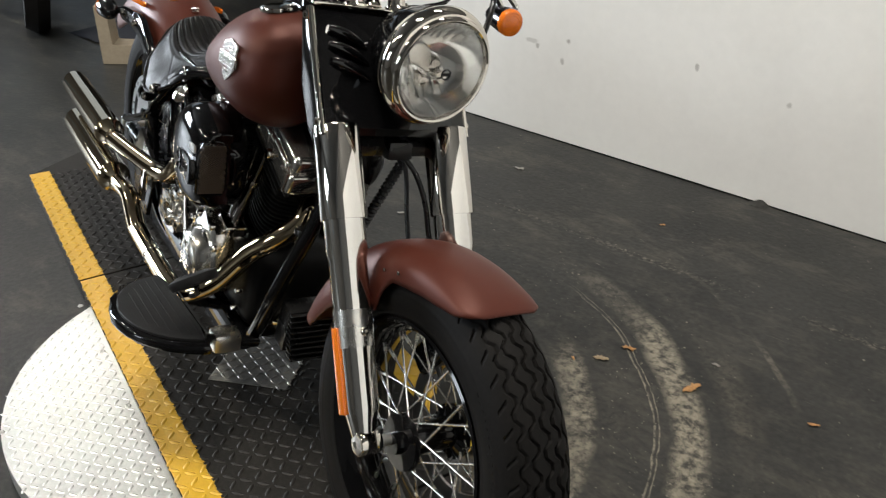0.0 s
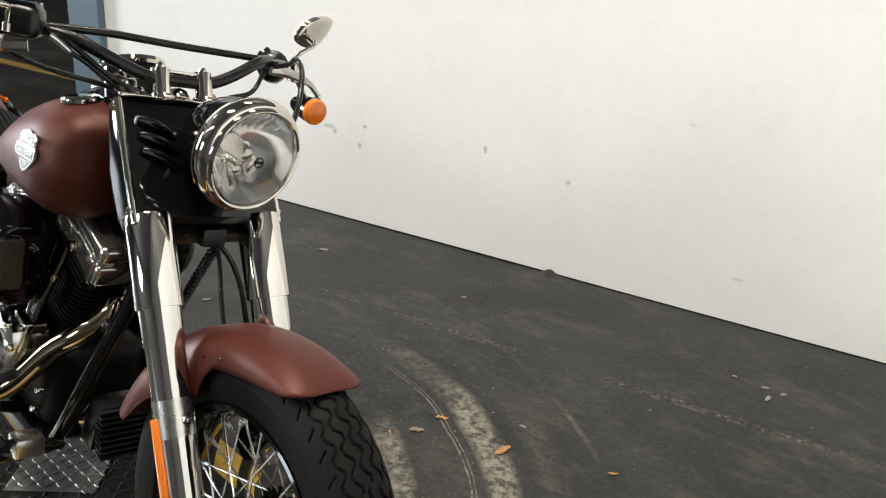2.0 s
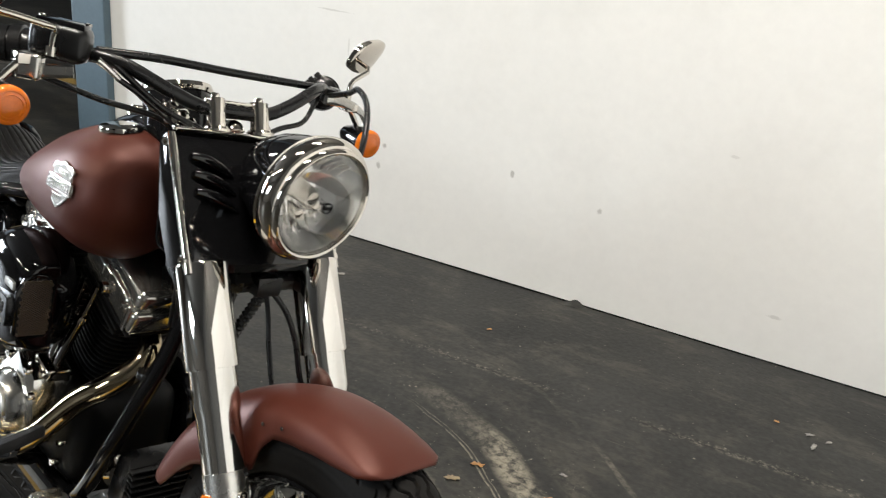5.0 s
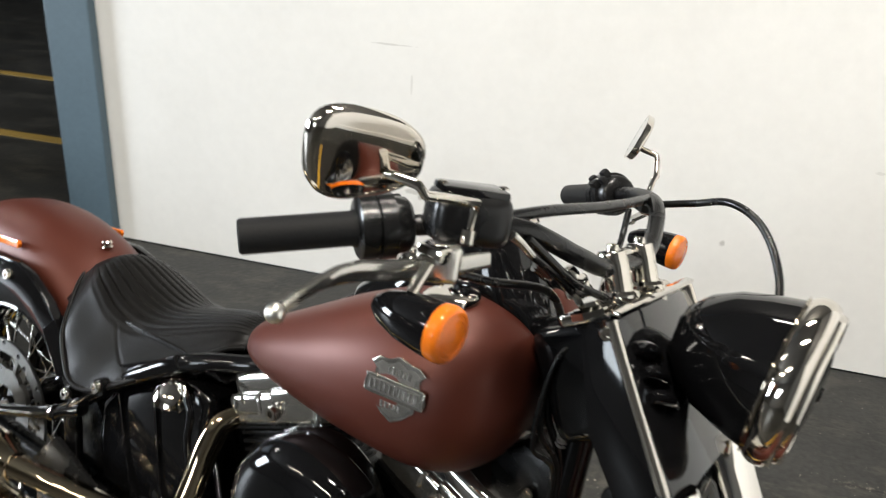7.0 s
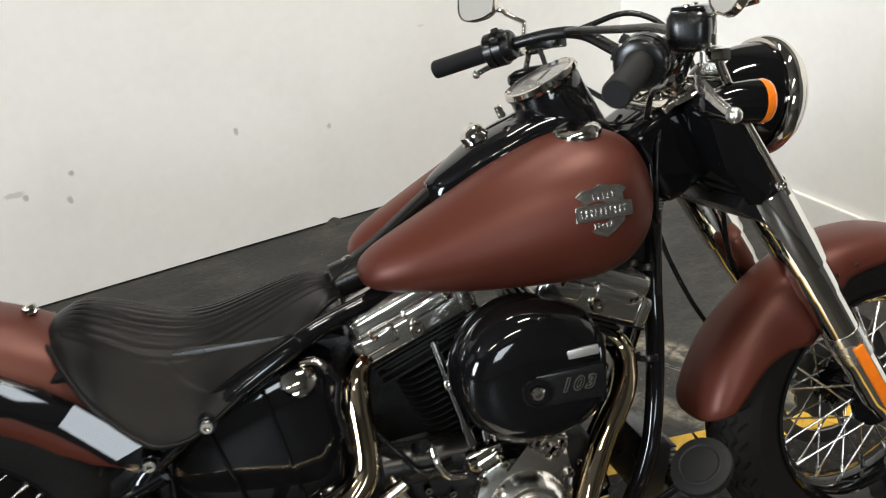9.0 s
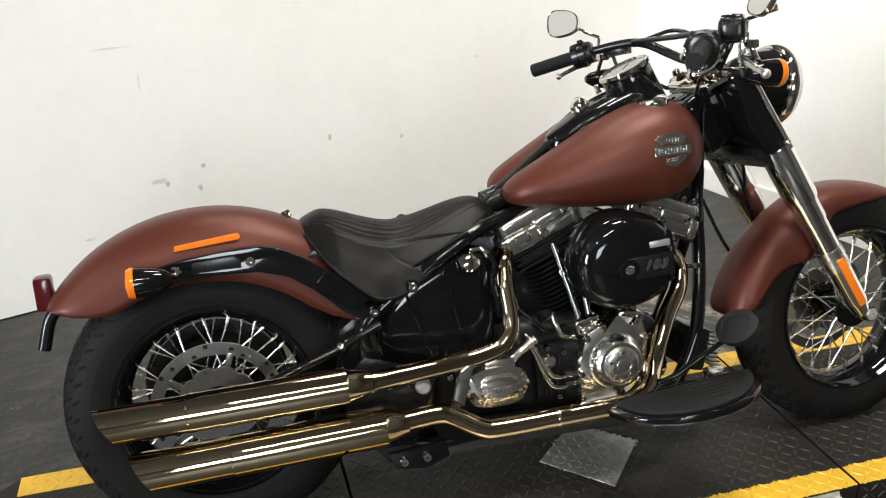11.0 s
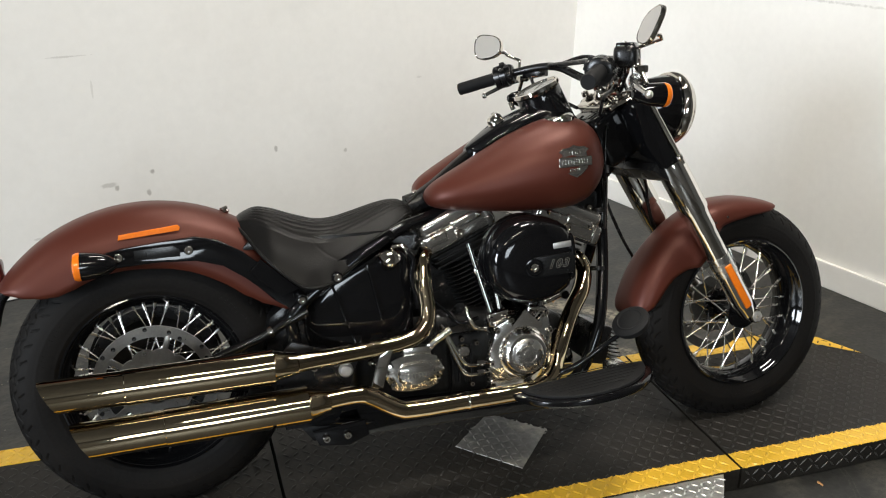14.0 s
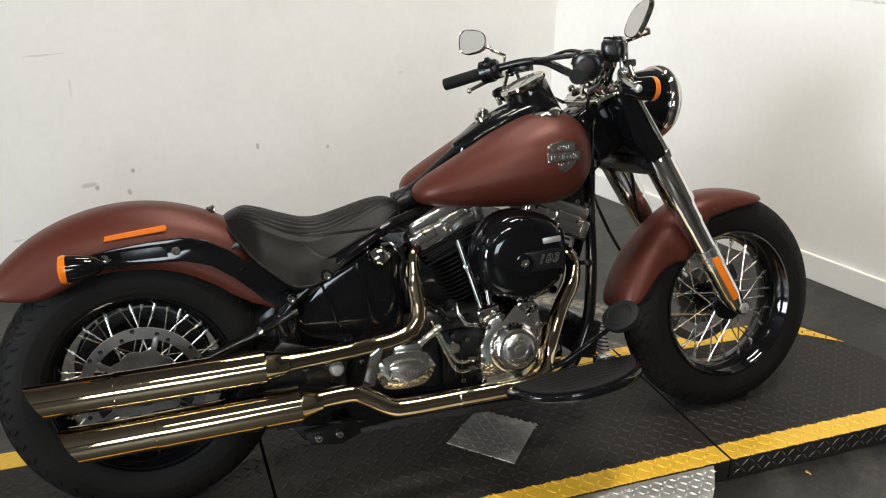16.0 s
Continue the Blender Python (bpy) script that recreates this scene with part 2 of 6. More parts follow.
dust = WORN.node_tree.nodes.new("ShaderNodeMapRange")
dust.inputs["From Min"].default_value, dust.inputs["From Max"].default_value = 0.5, 0.75
WORN.node_tree.links.new(stain_noise(WORN.node_tree, 9.0, 8, 0.7), dust.inputs["Value"])
overlay(WORN, dust.outputs[0], (0.62, 0.58, 0.5))
scuffed_floor(CONCRETE, 0.118, -0.06)
scuffed_wall(WALL, ((0.33, 0.375, 0.009, 0.017, 0.7), (0.683, 0.317, 0.012, 0.013, 0.6), (-0.225, 0.36, 0.012, 0.014, 0.8), (-0.247, 0.275, 0.011, 0.016, 0.65), (-0.4, 0.33, 0.035, 0.012, 0.45), (-0.372, 0.315, 0.01, 0.014, 0.7), (0.02, 1.08, 0.03, 0.008, 0.45), (-0.5, 0.85, 0.09, 0.004, 0.35), (-0.69, 0.16, 0.03, 0.006, 0.4), (-0.42, 0.72, 0.004, 0.05, 0.25), (1.35, 0.1, 0.03, 0.008, 0.35), (1.1, 0.62, 0.02, 0.006, 0.25)))

# ---- mesh helpers ----
def part(name, bm, material, parent=None, label="", smooth=True, at=None):
    """One bmesh as one mesh object, under a thing or a part."""
    bmesh.ops.recalc_face_normals(bm, faces=bm.faces)
    me = bpy.data.meshes.new(name)
    bm.to_mesh(me)
    bm.free()
    me.materials.append(material)
    if smooth:
        me.shade_smooth()
        me.set_sharp_from_angle(angle=radians(38))
    ob = new(name, me)
    if parent is not None:
        ob.parent = parent
    if at is not None:
        ob.matrix_basis = at
    if label:
        ob["label"] = label
    return ob


def fast_mesh(name, verts, faces, material, parent=None, label="", smooth=True):
    me = bpy.data.meshes.new(name)
    me.from_pydata([tuple(v) for v in verts], [], [tuple(f) for f in faces])
    me.materials.append(material)
    if smooth:
        me.shade_smooth()
        me.set_sharp_from_angle(angle=radians(45))
    ob = new(name, me)
    if parent is not None:
        ob.parent = parent
    if label:
        ob["label"] = label
    return ob


def block(sx, sy, sz, bevel=0.004, m=None, bm=None, seg=2):
    """A bevelled box with its middle at the origin of m."""
    out = bm or bmesh.new()
    made = bmesh.ops.create_cube(out, size=1.0, matrix=(m or Matrix()) @ Matrix.Diagonal((sx, sy, sz, 1)))
    if bevel:
        edges = {e for v in made["verts"] for e in v.link_edges}
        bmesh.ops.bevel(out, geom=list(edges), offset=bevel, segments=seg, affect="EDGES", profile=0.6)
    return out


def smooth_path(points, per=8):
    """Catmull-Rom through the points; each point may carry more numbers, such as a radius."""
    p = [np.array(q, float) for q in points]
    p = [2 * p[0] - p[1]] + p + [2 * p[-1] - p[-2]]
    out = []
    for a, b, c, d in zip(p, p[1:], p[2:], p[3:]):
        for k in range(per):
            t = k / per
            out.append(0.5 * (2 * b + (c - a) * t + (2 * a - 5 * b + 4 * c - d) * t * t + (3 * b - a - 3 * c + d) * t ** 3))
    out.append(p[-2])
    return out


def tube(points, radius=0.01, sides=16, per=8, bm=None, cap=True):
    """A round bar along a smooth path. Points (x, y, z) or (x, y, z, radius). per=0: straight legs."""
    out = bm or bmesh.new()
    pts = [(*p, radius) if len(p) == 3 else tuple(p) for p in points]
    pts = smooth_path(pts, per) if per else [np.array(q, float) for q in pts]
    rings, side = [], None
    for i, q in enumerate(pts):
        a, b = pts[max(0, i - 1)], pts[min(len(pts) - 1, i + 1)]
        way = Vector(b[:3] - a[:3]).normalized()
        if side is None:
            side = way.orthogonal().normalized()
        side = (side - way * side.dot(way)).normalized()
        up = way.cross(side)
        c = Vector(q[:3])
        rings.append([out.verts.new(c + (side * math.cos(2 * math.pi * k / sides) + up * math.sin(2 * math.pi * k / sides)) * q[3]) for k in range(sides)])
    for r, s in zip(rings, rings[1:]):
        for k in range(sides):
            out.faces.new((r[k], r[(k + 1) % sides], s[(k + 1) % sides], s[k]))
    if cap:
        out.faces.new(rings[0])
        out.faces.new(rings[-1])
    return out


def lathe(profile, m=None, sides=48, bm=None, closed=False):
    """Turns (radius, height) pairs about the z axis of m."""
    out = bm or bmesh.new()
    m = m or Matrix()
    rings = []
    for r, h in profile:
        if r < 1e-6:
            rings.append([out.verts.new(m @ Vector((0, 0, h)))])
        else:
            rings.append([out.verts.new(m @ Vector((r * math.cos(2 * math.pi * k / sides), r * math.sin(2 * math.pi * k / sides), h))) for k in range(sides)])
    pairs = list(zip(rings, rings[1:]))
    if closed:
        pairs.append((rings[-1], rings[0]))
    for a, b in pairs:
        for k in range(sides):
            n = (k + 1) % sides
            f = [a[k % len(a)], a[n % len(a)], b[n % len(b)], b[k % len(b)]]
            f = list(dict.fromkeys(f))
            if len(f) > 2:
                out.faces.new(f)
    return out


def plate(outline, thick, m=None, bevel=0.003, bm=None):
    """A flat piece cut to an outline in the x-y plane of m, with rounded edges; thick along z, centred."""
    out = bm or bmesh.new()
    m = m or Matrix()
    top = [out.verts.new(m @ Vector((x, y, thick / 2))) for x, y in outline]
    low = [out.verts.new(m @ Vector((x, y, -thick / 2))) for x, y in outline]
    n = len(outline)
    faces = [out.faces.new(top), out.faces.new(low[::-1])]
    for k in range(n):
        faces.append(out.faces.new((top[k], low[k], low[(k + 1) % n], top[(k + 1) % n])))
    if bevel:
        edges = {e for f in faces[:2] for e in f.edges}
        bmesh.ops.bevel(out, geom=list(edges), offset=bevel, segments=2, affect="EDGES", profile=0.6)
    return out


def loft(rings, cap=True, bm=None, ring_closed=True):
    """Skins a row of equal rings of points."""
    out = bm or bmesh.new()
    vs = [[out.verts.new(p) for p in r] for r in rings]
    n = len(vs[0])
    for a, b in zip(vs, vs[1:]):
        for k in range(n if ring_closed else n - 1):
            out.faces.new((a[k], a[(k + 1) % n], b[(k + 1) % n], b[k]))
    if cap and ring_closed:
        out.faces.new(vs[0])
        out.faces.new(vs[-1])
    return out


def axis(p, way):
    """A pose at p whose z axis points along way."""
    return Matrix.Translation(p) @ Vector(way).to_track_quat("Z", "Y").to_matrix().to_4x4()


def bolt_mesh(r=0.008, h=0.006, m=None, bm=None):
    """A domed cap screw with a socket."""
    return lathe([(0, 0), (r, 0), (r, h * 0.7), (r * 0.8, h), (r * 0.45, h), (r * 0.4, h * 0.4), (0, h * 0.4)], m, 14, bm)


def superellipse(a, b, n, count):
    out = []
    for k in range(count):
        t = 2 * math.pi * k / count
        c, s = math.cos(t), math.sin(t)
        out.append((a * math.copysign(abs(c) ** (2 / n), c), b * math.copysign(abs(s) ** (2 / n), s)))
    return out


def chain(xs, ys, x):
    """Value at x on a smooth line through the knots."""
    return float(np.interp(x, xs, ys))


# ---- the hall ----
FLOOR_Z = -0.07
WALL_Y, WALL_X, POST_X = 1.815, 2.14, -1.68


def slab(name, x0, x1, y0, y1, z0, z1, material, label, category, bevel=0.0):
    ob = part(name, block(x1 - x0, y1 - y0, z1 - z0, bevel, pose((x0 + x1) / 2, (y0 + y1) / 2, (z0 + z1) / 2)), material, smooth=False)
    return tagged(ob, label, category, kind="structure")


slab("floor", -9, WALL_X + 0.2, -7, 9, FLOOR_Z - 0.15, FLOOR_Z, CONCRETE, "worn dark grey painted concrete floor with scuff marks", "floor")
WALL_TOP = 1.87
slab("wall_north", POST_X, WALL_X, WALL_Y, WALL_Y + 0.16, FLOOR_Z, WALL_TOP, WALL, "scuffed white painted plasterboard wall", "wall")
slab("wall_east_far", WALL_X, WALL_X + 0.16, -7, -1.2, FLOOR_Z, 4.2, SHELL, "plain grey hall wall", "wall")
east = slab("wall_east", 0, 0.16, -1.2, WALL_Y + 0.2, FLOOR_Z, WALL_TOP, WALL, "white painted wall with a low white skirting", "wall")
EAST = Matrix.Translation((2.04, 0, 0)) @ Matrix.Rotation(radians(-2.5), 4, "Z")
east.matrix_basis = EAST
slab("wall_north_upper", POST_X, WALL_X, WALL_Y, WALL_Y + 0.16, WALL_TOP, 4.2, SHELL, "plain grey hall wall over the white wall", "wall")
slab("wall_east_upper", WALL_X, WALL_X + 0.16, -1.2, WALL_Y + 0.16, WALL_TOP, 4.2, SHELL, "plain grey hall wall over the white wall", "wall")
slab("wall_south", -9, WALL_X + 0.2, -7.2, -7, FLOOR_Z, 4.2, PALE, "plain grey hall wall", "wall")
slab("wall_west", -9.2, -9, -7, 9, FLOOR_Z, 4.2, PALE, "plain grey hall wall", "wall")
slab("wall_far", -9, POST_X + 0.3, 8.8, 9, FLOOR_Z, 4.2, SHELL, "plain dark hall wall", "wall")
slab("ceiling", -9.2, WALL_X + 0.2, -7.2, 9, 4.2, 4.3, CEIL, "plain pale ceiling", "ceiling")

# lamps: ceiling tubes, and daylight stand-ins added before solid walls behind the camera
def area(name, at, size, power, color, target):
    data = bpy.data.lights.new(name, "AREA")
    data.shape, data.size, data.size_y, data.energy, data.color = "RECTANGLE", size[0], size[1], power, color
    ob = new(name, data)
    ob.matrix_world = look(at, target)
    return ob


TUBES = ((0.7, -0.55, 132, 1.3), (0.6, 1.38, 62, 1.3), (-5.6, 1.55, 95, 1.3), (-1.3, -3.0, 112, 1.5), (-3.9, -3.0, 75, 1.5))
for lx, ly, power, long in TUBES:
    warm = (1.0, 0.945, 0.855) if long < 1.4 else (1.0, 0.92, 0.77)
    area("ceiling_tube", (lx, ly, 4.1), (long, 0.16 if long < 1.4 else 0.1), power, warm, (lx, ly, 0))
    # unseen fitting added above each tube lamp
    fitting = part("ceiling_light", block(long + 0.08, 0.2, 0.08, 0.01, pose(lx, ly, 4.16)), WALL, smooth=False)
    tagged(fitting, "slim white tube light fixed under the hall ceiling", "ceiling light", "ceiling tube lights")
# guessed daylight sources, placed and powered to suit glints and wall brightness
area("high_daylight_lamp", (-8.85, 3.3, 2.8), (3.4, 2.2), 22, (0.72, 0.86, 1.0), (0, 1.0, 0.4))
area("west_daylight_lamp", (-8.8, -1.3, 2.0), (2.0, 2.4), 800, (0.84, 0.92, 1.0), (0, -0.6, 0.7))
area("south_window_daylight", (-2.8, -6.9, 2.5), (2.6, 1.5), 235, (0.84, 0.93, 1.0), (-0.5, 0, 0.8))


def surround(name, m, wide, high, label, category):
    """A plain added frame for a daylight lamp on a solid wall, upright in the x-z plane of m."""
    bm = bmesh.new()
    for side in (-1, 1):
        block(0.1, 0.06, high + 0.2, 0.005, m @ pose(side * (wide / 2 + 0.05), 0, 0), bm)
        block(wide, 0.06, 0.1, 0.005, m @ pose(0, 0, side * (high / 2 + 0.05)), bm)
    tagged(part(name, bm, POST, smooth=False), label, category, kind="structure")


# unseen frames added on solid walls by the daylight lamps; nothing opens behind
surround("added_frame_1", pose(-2.8, -6.969, 2.5), 2.9, 1.8, "unseen painted steel frame added for the south daylight lamp", "window")
surround("added_frame_2", pose(-8.969, 3.3, 2.8, 0, 0, 90), 3.7, 2.4, "unseen painted steel frame added for the high daylight lamp", "window")
surround("added_frame_3", pose(-8.969, -1.3, 1.28, 0, 0, 90), 3.0, 2.5, "unseen painted steel frame added for the west daylight lamp", "gate")

# dark steel post at the wall's free end
post = part("steel_post", block(0.2, 0.26, 4.27, 0.006, pose(POST_X - 0.1, WALL_Y + 0.09, 2.065)), POST, smooth=False)
tagged(post, "blue-grey painted steel post at the end of the white wall", "post", kind="structure")
skirt = part("baseboard", block(0.018, WALL_Y + 1.16, 0.11, 0.004, pose(-0.0095, (WALL_Y - 1.2) / 2, FLOOR_Z + 0.055)), WALL, smooth=False)
skirt.matrix_basis = EAST
tagged(skirt, "low white painted skirting board", "skirting", kind="structure")
for yy in (2.79, 3.93):
    ob = part("floor_line", block(5.5, 0.085, 0.004, 0.001, pose(-4.9, yy, FLOOR_Z + 0.002)), SHADED_YELLOW, smooth=False)
    tagged(ob, "straight yellow line painted on the dark hall floor", "floor marking", "yellow floor lines", "structure")

# ---- platform ----
deck_m = pose(0.577, -0.536, 0, 0, 0, -17.7)
platform = new("display_platform")
platform.matrix_basis = deck_m
tagged(platform, "low black tread-plate display platform with yellow painted edges", "platform")
DW, YB = 0.65, 0.068


def panel(name, outline, top, thick, material, label=""):
    return part(name, plate(outline, thick, pose(0, 0, top - thick / 2), 0.0015), material, platform, label, smooth=False)


GAP = 0.004
NOSE = [(GAP, 0), (0.76, 0), (0.83, 0.06), (0.86, 0.18), (0.85, 0.32), (0.812, 0.445), (0.745, 0.575), (0.7, 0.625), (0.64, DW), (GAP, DW)]
panel("deck_panel", NOSE, 0, 0.068, DECK)
panel("deck_panel", [(-1.219 + GAP, 0), (-GAP, 0), (-GAP, DW), (-1.219 + GAP, DW)], 0, 0.068, DECK)
panel("deck_panel", [(-2.07, 0), (-1.219 - GAP, 0), (-1.219 - GAP, DW), (-2.02, DW), (-2.2, 0.5), (-2.2, 0.2)], 0, 0.068, DECK)
for a, b in ((GAP, 0.76), (-1.219 + GAP, -GAP), (-2.07, -1.219 - GAP)):
    panel("yellow_strip", [(a, 0), (b, 0), (b - 0.002, YB), (a, YB)], 0.0016, 0.0016, YELLOW, "worn yellow paint strip")
for a, b in ((GAP, 0.6), (-1.219 + GAP, -GAP), (-2.02, -1.219 - GAP)):
    panel("yellow_strip", [(a, DW - 0.075), (b, DW - 0.075), (b, DW), (a, DW)], 0.0016, 0.0016, YELLOW, "worn yellow paint strip")
panel("yellow_strip", [(0.601, DW - 0.075), (0.68, 0.555), (0.735, 0.51), (0.809, 0.446), (0.742, 0.574), (0.698, 0.622), (0.638, DW - 0.001), (0.601, DW - 0.001)], 0.0016, 0.0016, YELLOW, "worn yellow paint strip")
seg = [(-0.565 + 0.578 * math.cos(a), 0.28 + 0.578 * math.sin(a)) for a in np.linspace(radians(-151.1), radians(-28.9), 40)]
seg = [(x, min(y, -0.002)) for x, y in seg]
panel("side_plate", seg, -0.003, 0.055, TREAD, "half-round bare metal tread plate")
dinv = deck_m.inverted()
quad = [dinv @ Vector((x, y, 0)) for x, y in ((0.161, 0.066), (-0.017, -0.014), (0.075, -0.197), (0.252, -0.095))]
panel("centre_plate", [(p.x, p.y) for p in quad], 0.003, 0.003, WORN, "square bare metal tread plate set on the corner")
for wx, wy in ((-0.467, -0.231), (-0.227, -0.305), (0.013, -0.38), (0.249, -0.454), (0.192, -0.648), (-0.12, -0.62)):
    p = dinv @ Vector((wx, wy, 0))
    part("screw", lathe([(0, 0.0012), (0.003, 0.0012), (0.0035, 0.003), (0.006, 0.0024), (0.0075, 0), (0, 0)], pose(p.x, min(p.y, -0.02), -0.003), 14), STEEL, platform)


def inside(px, py, poly):
    c, n = False, len(poly)
    for i in range(n):
        (x1, y1), (x2, y2) = poly[i], poly[i - 1]
        if (y1 > py) != (y2 > py) and px < (x2 - x1) * (py - y1) / (y2 - y1) + x1:
            c = not c
    return c


def tread(name, test, z, material, x0, x1, y0, y1, turn=0.0, step=0.028, size=1.0):
    """Raised lozenges of a tread plate, every second one turned by a right angle."""
    verts, faces = [], []
    L, W, H = 0.0142 * size, 0.0042 * size, 0.0026 * size
    i = 0
    ca, sa = math.cos(turn), math.sin(turn)
    reach = max(x1 - x0, y1 - y0)
    cx, cy = (x0 + x1) / 2, (y0 + y1) / 2
    n = int(reach / step) + 2
    for a in range(-n, n + 1):
        for b in range(-n, n + 1):
            gx, gy = a * step, b * step
            px, py = cx + ca * gx - sa * gy, cy + sa * gx + ca * gy
            if not (x0 + 0.01 < px < x1 - 0.01 and y0 + 0.006 < py < y1 - 0.006 and test(px, py)):
                continue
            t = turn + radians(45 if (a + b) % 2 else -45)
            c, s = math.cos(t), math.sin(t)
            k = len(verts)
            for lx, ly, lz in ((-L, 0, 0), (-L * 0.5, -W, 0), (L * 0.5, -W, 0), (L, 0, 0), (L * 0.5, W, 0), (-L * 0.5, W, 0), (-L * 0.62, 0, H), (0, -W * 0.35, H), (L * 0.62, 0, H), (0, W * 0.35, H)):
                verts.append((px + c * lx - s * ly, py + s * lx + c * ly, z + lz))
            faces += [(k, k + 1, k + 6), (k + 1, k + 2, k + 7, k + 6), (k + 2, k + 3, k + 8, k + 7), (k + 3, k + 4, k + 8), (k + 4, k + 5, k + 9, k + 8), (k + 5, k, k + 6, k + 9), (k + 6, k + 7, k + 8, k + 9)]
    ob = fast_mesh(name, verts, faces, material, platform)
    return tagged(ob, kind="stuff")


def on_deck(x, y):
    return YB < y < DW - 0.075 and not inside(x, y, [(p.x, p.y) for p in quad]) and (x < 0 or inside(x, y, NOSE)) and abs(x) > 0.012 and abs(x + 1.219) > 0.012


tread("raised_tread", on_deck, 0.0, LOZENGE, -2.05, 0.85, 0, DW)
tread("raised_tread", lambda x, y: abs(x) > 0.012 and abs(x + 1.219) > 0.012, 0.0016, YELLOW, -2.05, 0.75, 0, YB)
tread("raised_tread", lambda x, y: abs(x) > 0.012 and abs(x + 1.219) > 0.012, 0.0016, YELLOW, -2.0, 0.6, DW - 0.075, DW)
tread("raised_tread", lambda x, y: inside(x, y, seg), -0.003, TREAD, -1.1, 0.0, -0.3, 0.0, 0.0, 0.0215, 0.72)
tread("raised_tread", lambda x, y: inside(x, y, [(p.x, p.y) for p in quad]), 0.003, WORN, -0.8, -0.3, 0.1, 0.5, radians(48), 0.0215, 0.74)
side_tread = []
for u0, u1 in ((0.01, 0.75), (-1.2, -0.02)):
    n = int((u1 - u0) / 0.0265)
    for i in range(n):
        for j in range(2):
            side_tread.append((u0 + (i + 0.5) * 0.0265, -0.02 - 0.027 * j, (i + j) % 2))
bm = bmesh.new()
for u, z, odd in side_tread:
    if -1.09 < u < -0.045:
        continue
    t = radians(45 if odd else -45)
    m = Matrix.Translation((u, 0, z)) @ Matrix.Rotation(radians(90), 4, "X") @ Matrix.Rotation(t, 4, "Z")
    ring = [bm.verts.new(m @ Vector(p)) for p in ((-0.0145, 0, 0), (0, -0.0034, 0), (0.0145, 0, 0), (0, 0.0034, 0))]
    tip = [bm.verts.new(m @ Vector(p)) for p in ((-0.007, 0, 0.002), (0.007, 0, 0.002))]
    for f in ((ring[0], ring[1], tip[0]), (ring[1], ring[2], tip[1]), (ring[1], tip[1], tip[0]), (ring[2], ring[3], tip[1]), (ring[3], ring[0], tip[0]), (ring[3], tip[0], tip[1])):
        bm.faces.new(f)
tagged(part("raised_tread", bm, EDGED, platform, smooth=False), kind="stuff")

# ---- motorcycle ----
bike = new("motorcycle")
bike.matrix_basis = Matrix.Translation((0.0232, -0.0417, 0)) @ pose(0, 0, 0, 0, 0, -18.8) @ pose(0, 0, 0, -11.8)
tagged(bike, "satin brown cruiser motorcycle leaning on a tread-plate platform", "motorcycle")
FX, FZ, FR = 0.838, 0.31, 0.326
RX, RZ, RR = -0.82, 0.328, 0.332
XZ = pose(0, 0, 0, 90)


def bolts(parent, places, way=(0, -1, 0), r=0.009, h=0.008, material=None, name="bolt"):
    """Cap screws that share one mesh."""
    first = None
    for p in places:
        if first is None:
            first = part(name, bolt_mesh(r, h), material or CHROME, parent, at=axis(p, way))
        else:
            ob = new(name, first.data)
            ob.parent = parent
            ob.matrix_basis = axis(p, way)


def tyre(R, w, h, parent, pitches, label):
    """A tyre with cut tread grooves: rings round the axle, dense enough for the grooves."""
    nt = 1300
    tread = np.linspace(radians(-67), radians(67), 110)
    wall = np.linspace(radians(67), radians(128), 22)[1:]
    phi = np.concatenate([-wall[::-1], tread, wall])
    nf = len(phi)
    rc = R - h
    yy = (w / 2) * np.sign(np.sin(phi)) * np.abs(np.sin(phi)) ** 0.85
    rr = rc + h * np.cos(phi)
    th = np.linspace(0, 2 * math.pi, nt, endpoint=False)
    T, F = np.meshgrid(th, phi, indexing="ij")
    v = F / radians(66)
    u = T / (2 * math.pi) * pitches
    tri = lambda x: 4 * np.abs((x % 1.0) - 0.5) - 1
    P = 2 * math.pi * R / pitches
    side = np.sign(v)
    av = np.abs(v)
    arc = h * radians(66)
    lines = [np.abs(av - (mid + 0.062 * np.clip(2.0 * tri(u + off + 0.5 * (side > 0)), -1, 1))) * arc * 0.85 for mid, off in ((0.11, 0.0), (0.36, 0.3), (0.61, 0.6))]
    k3 = u + 0.5 * (side > 0) + 1.5 * (av - 0.5) + 0.2
    d3 = np.abs((k3 % 1.0) - 0.5) * P * 0.8
    d3 = np.where((av > 0.73) & (av < 0.95), d3, 1.0)
    d = np.minimum(np.minimum(lines[0], lines[1]), np.minimum(lines[2], d3))
    cut = np.clip((0.0029 - d) / 0.001, 0, 1) * (np.abs(v) < 1.0)
    ribs = 0.0007 * (np.abs(np.abs(F) - radians(82)) < radians(1.6)) + 0.0008 * (np.abs(np.abs(F) - radians(112)) < radians(1.8))
    rad = np.broadcast_to(rr, T.shape) - cut * 0.0058 * np.cos(F * 0.8) + ribs * np.cos(F)
    wid = np.broadcast_to(yy, T.shape) * (1 - cut * 0.02) + ribs * np.sin(F) * 1.3
    X = np.stack([rad * np.cos(T), wid, rad * np.sin(T)], -1).reshape(-1, 3)
    a = np.arange(nt)[:, None]
    b = np.arange(nf - 1)[None, :]
    n = (a + 1) % nt
    q = np.stack([a * nf + b, n * nf + b, n * nf + b + 1, a * nf + b + 1], -1).reshape(-1, 4)
    return fast_mesh("tyre", X.tolist(), q.tolist(), RUBBER, parent, label)


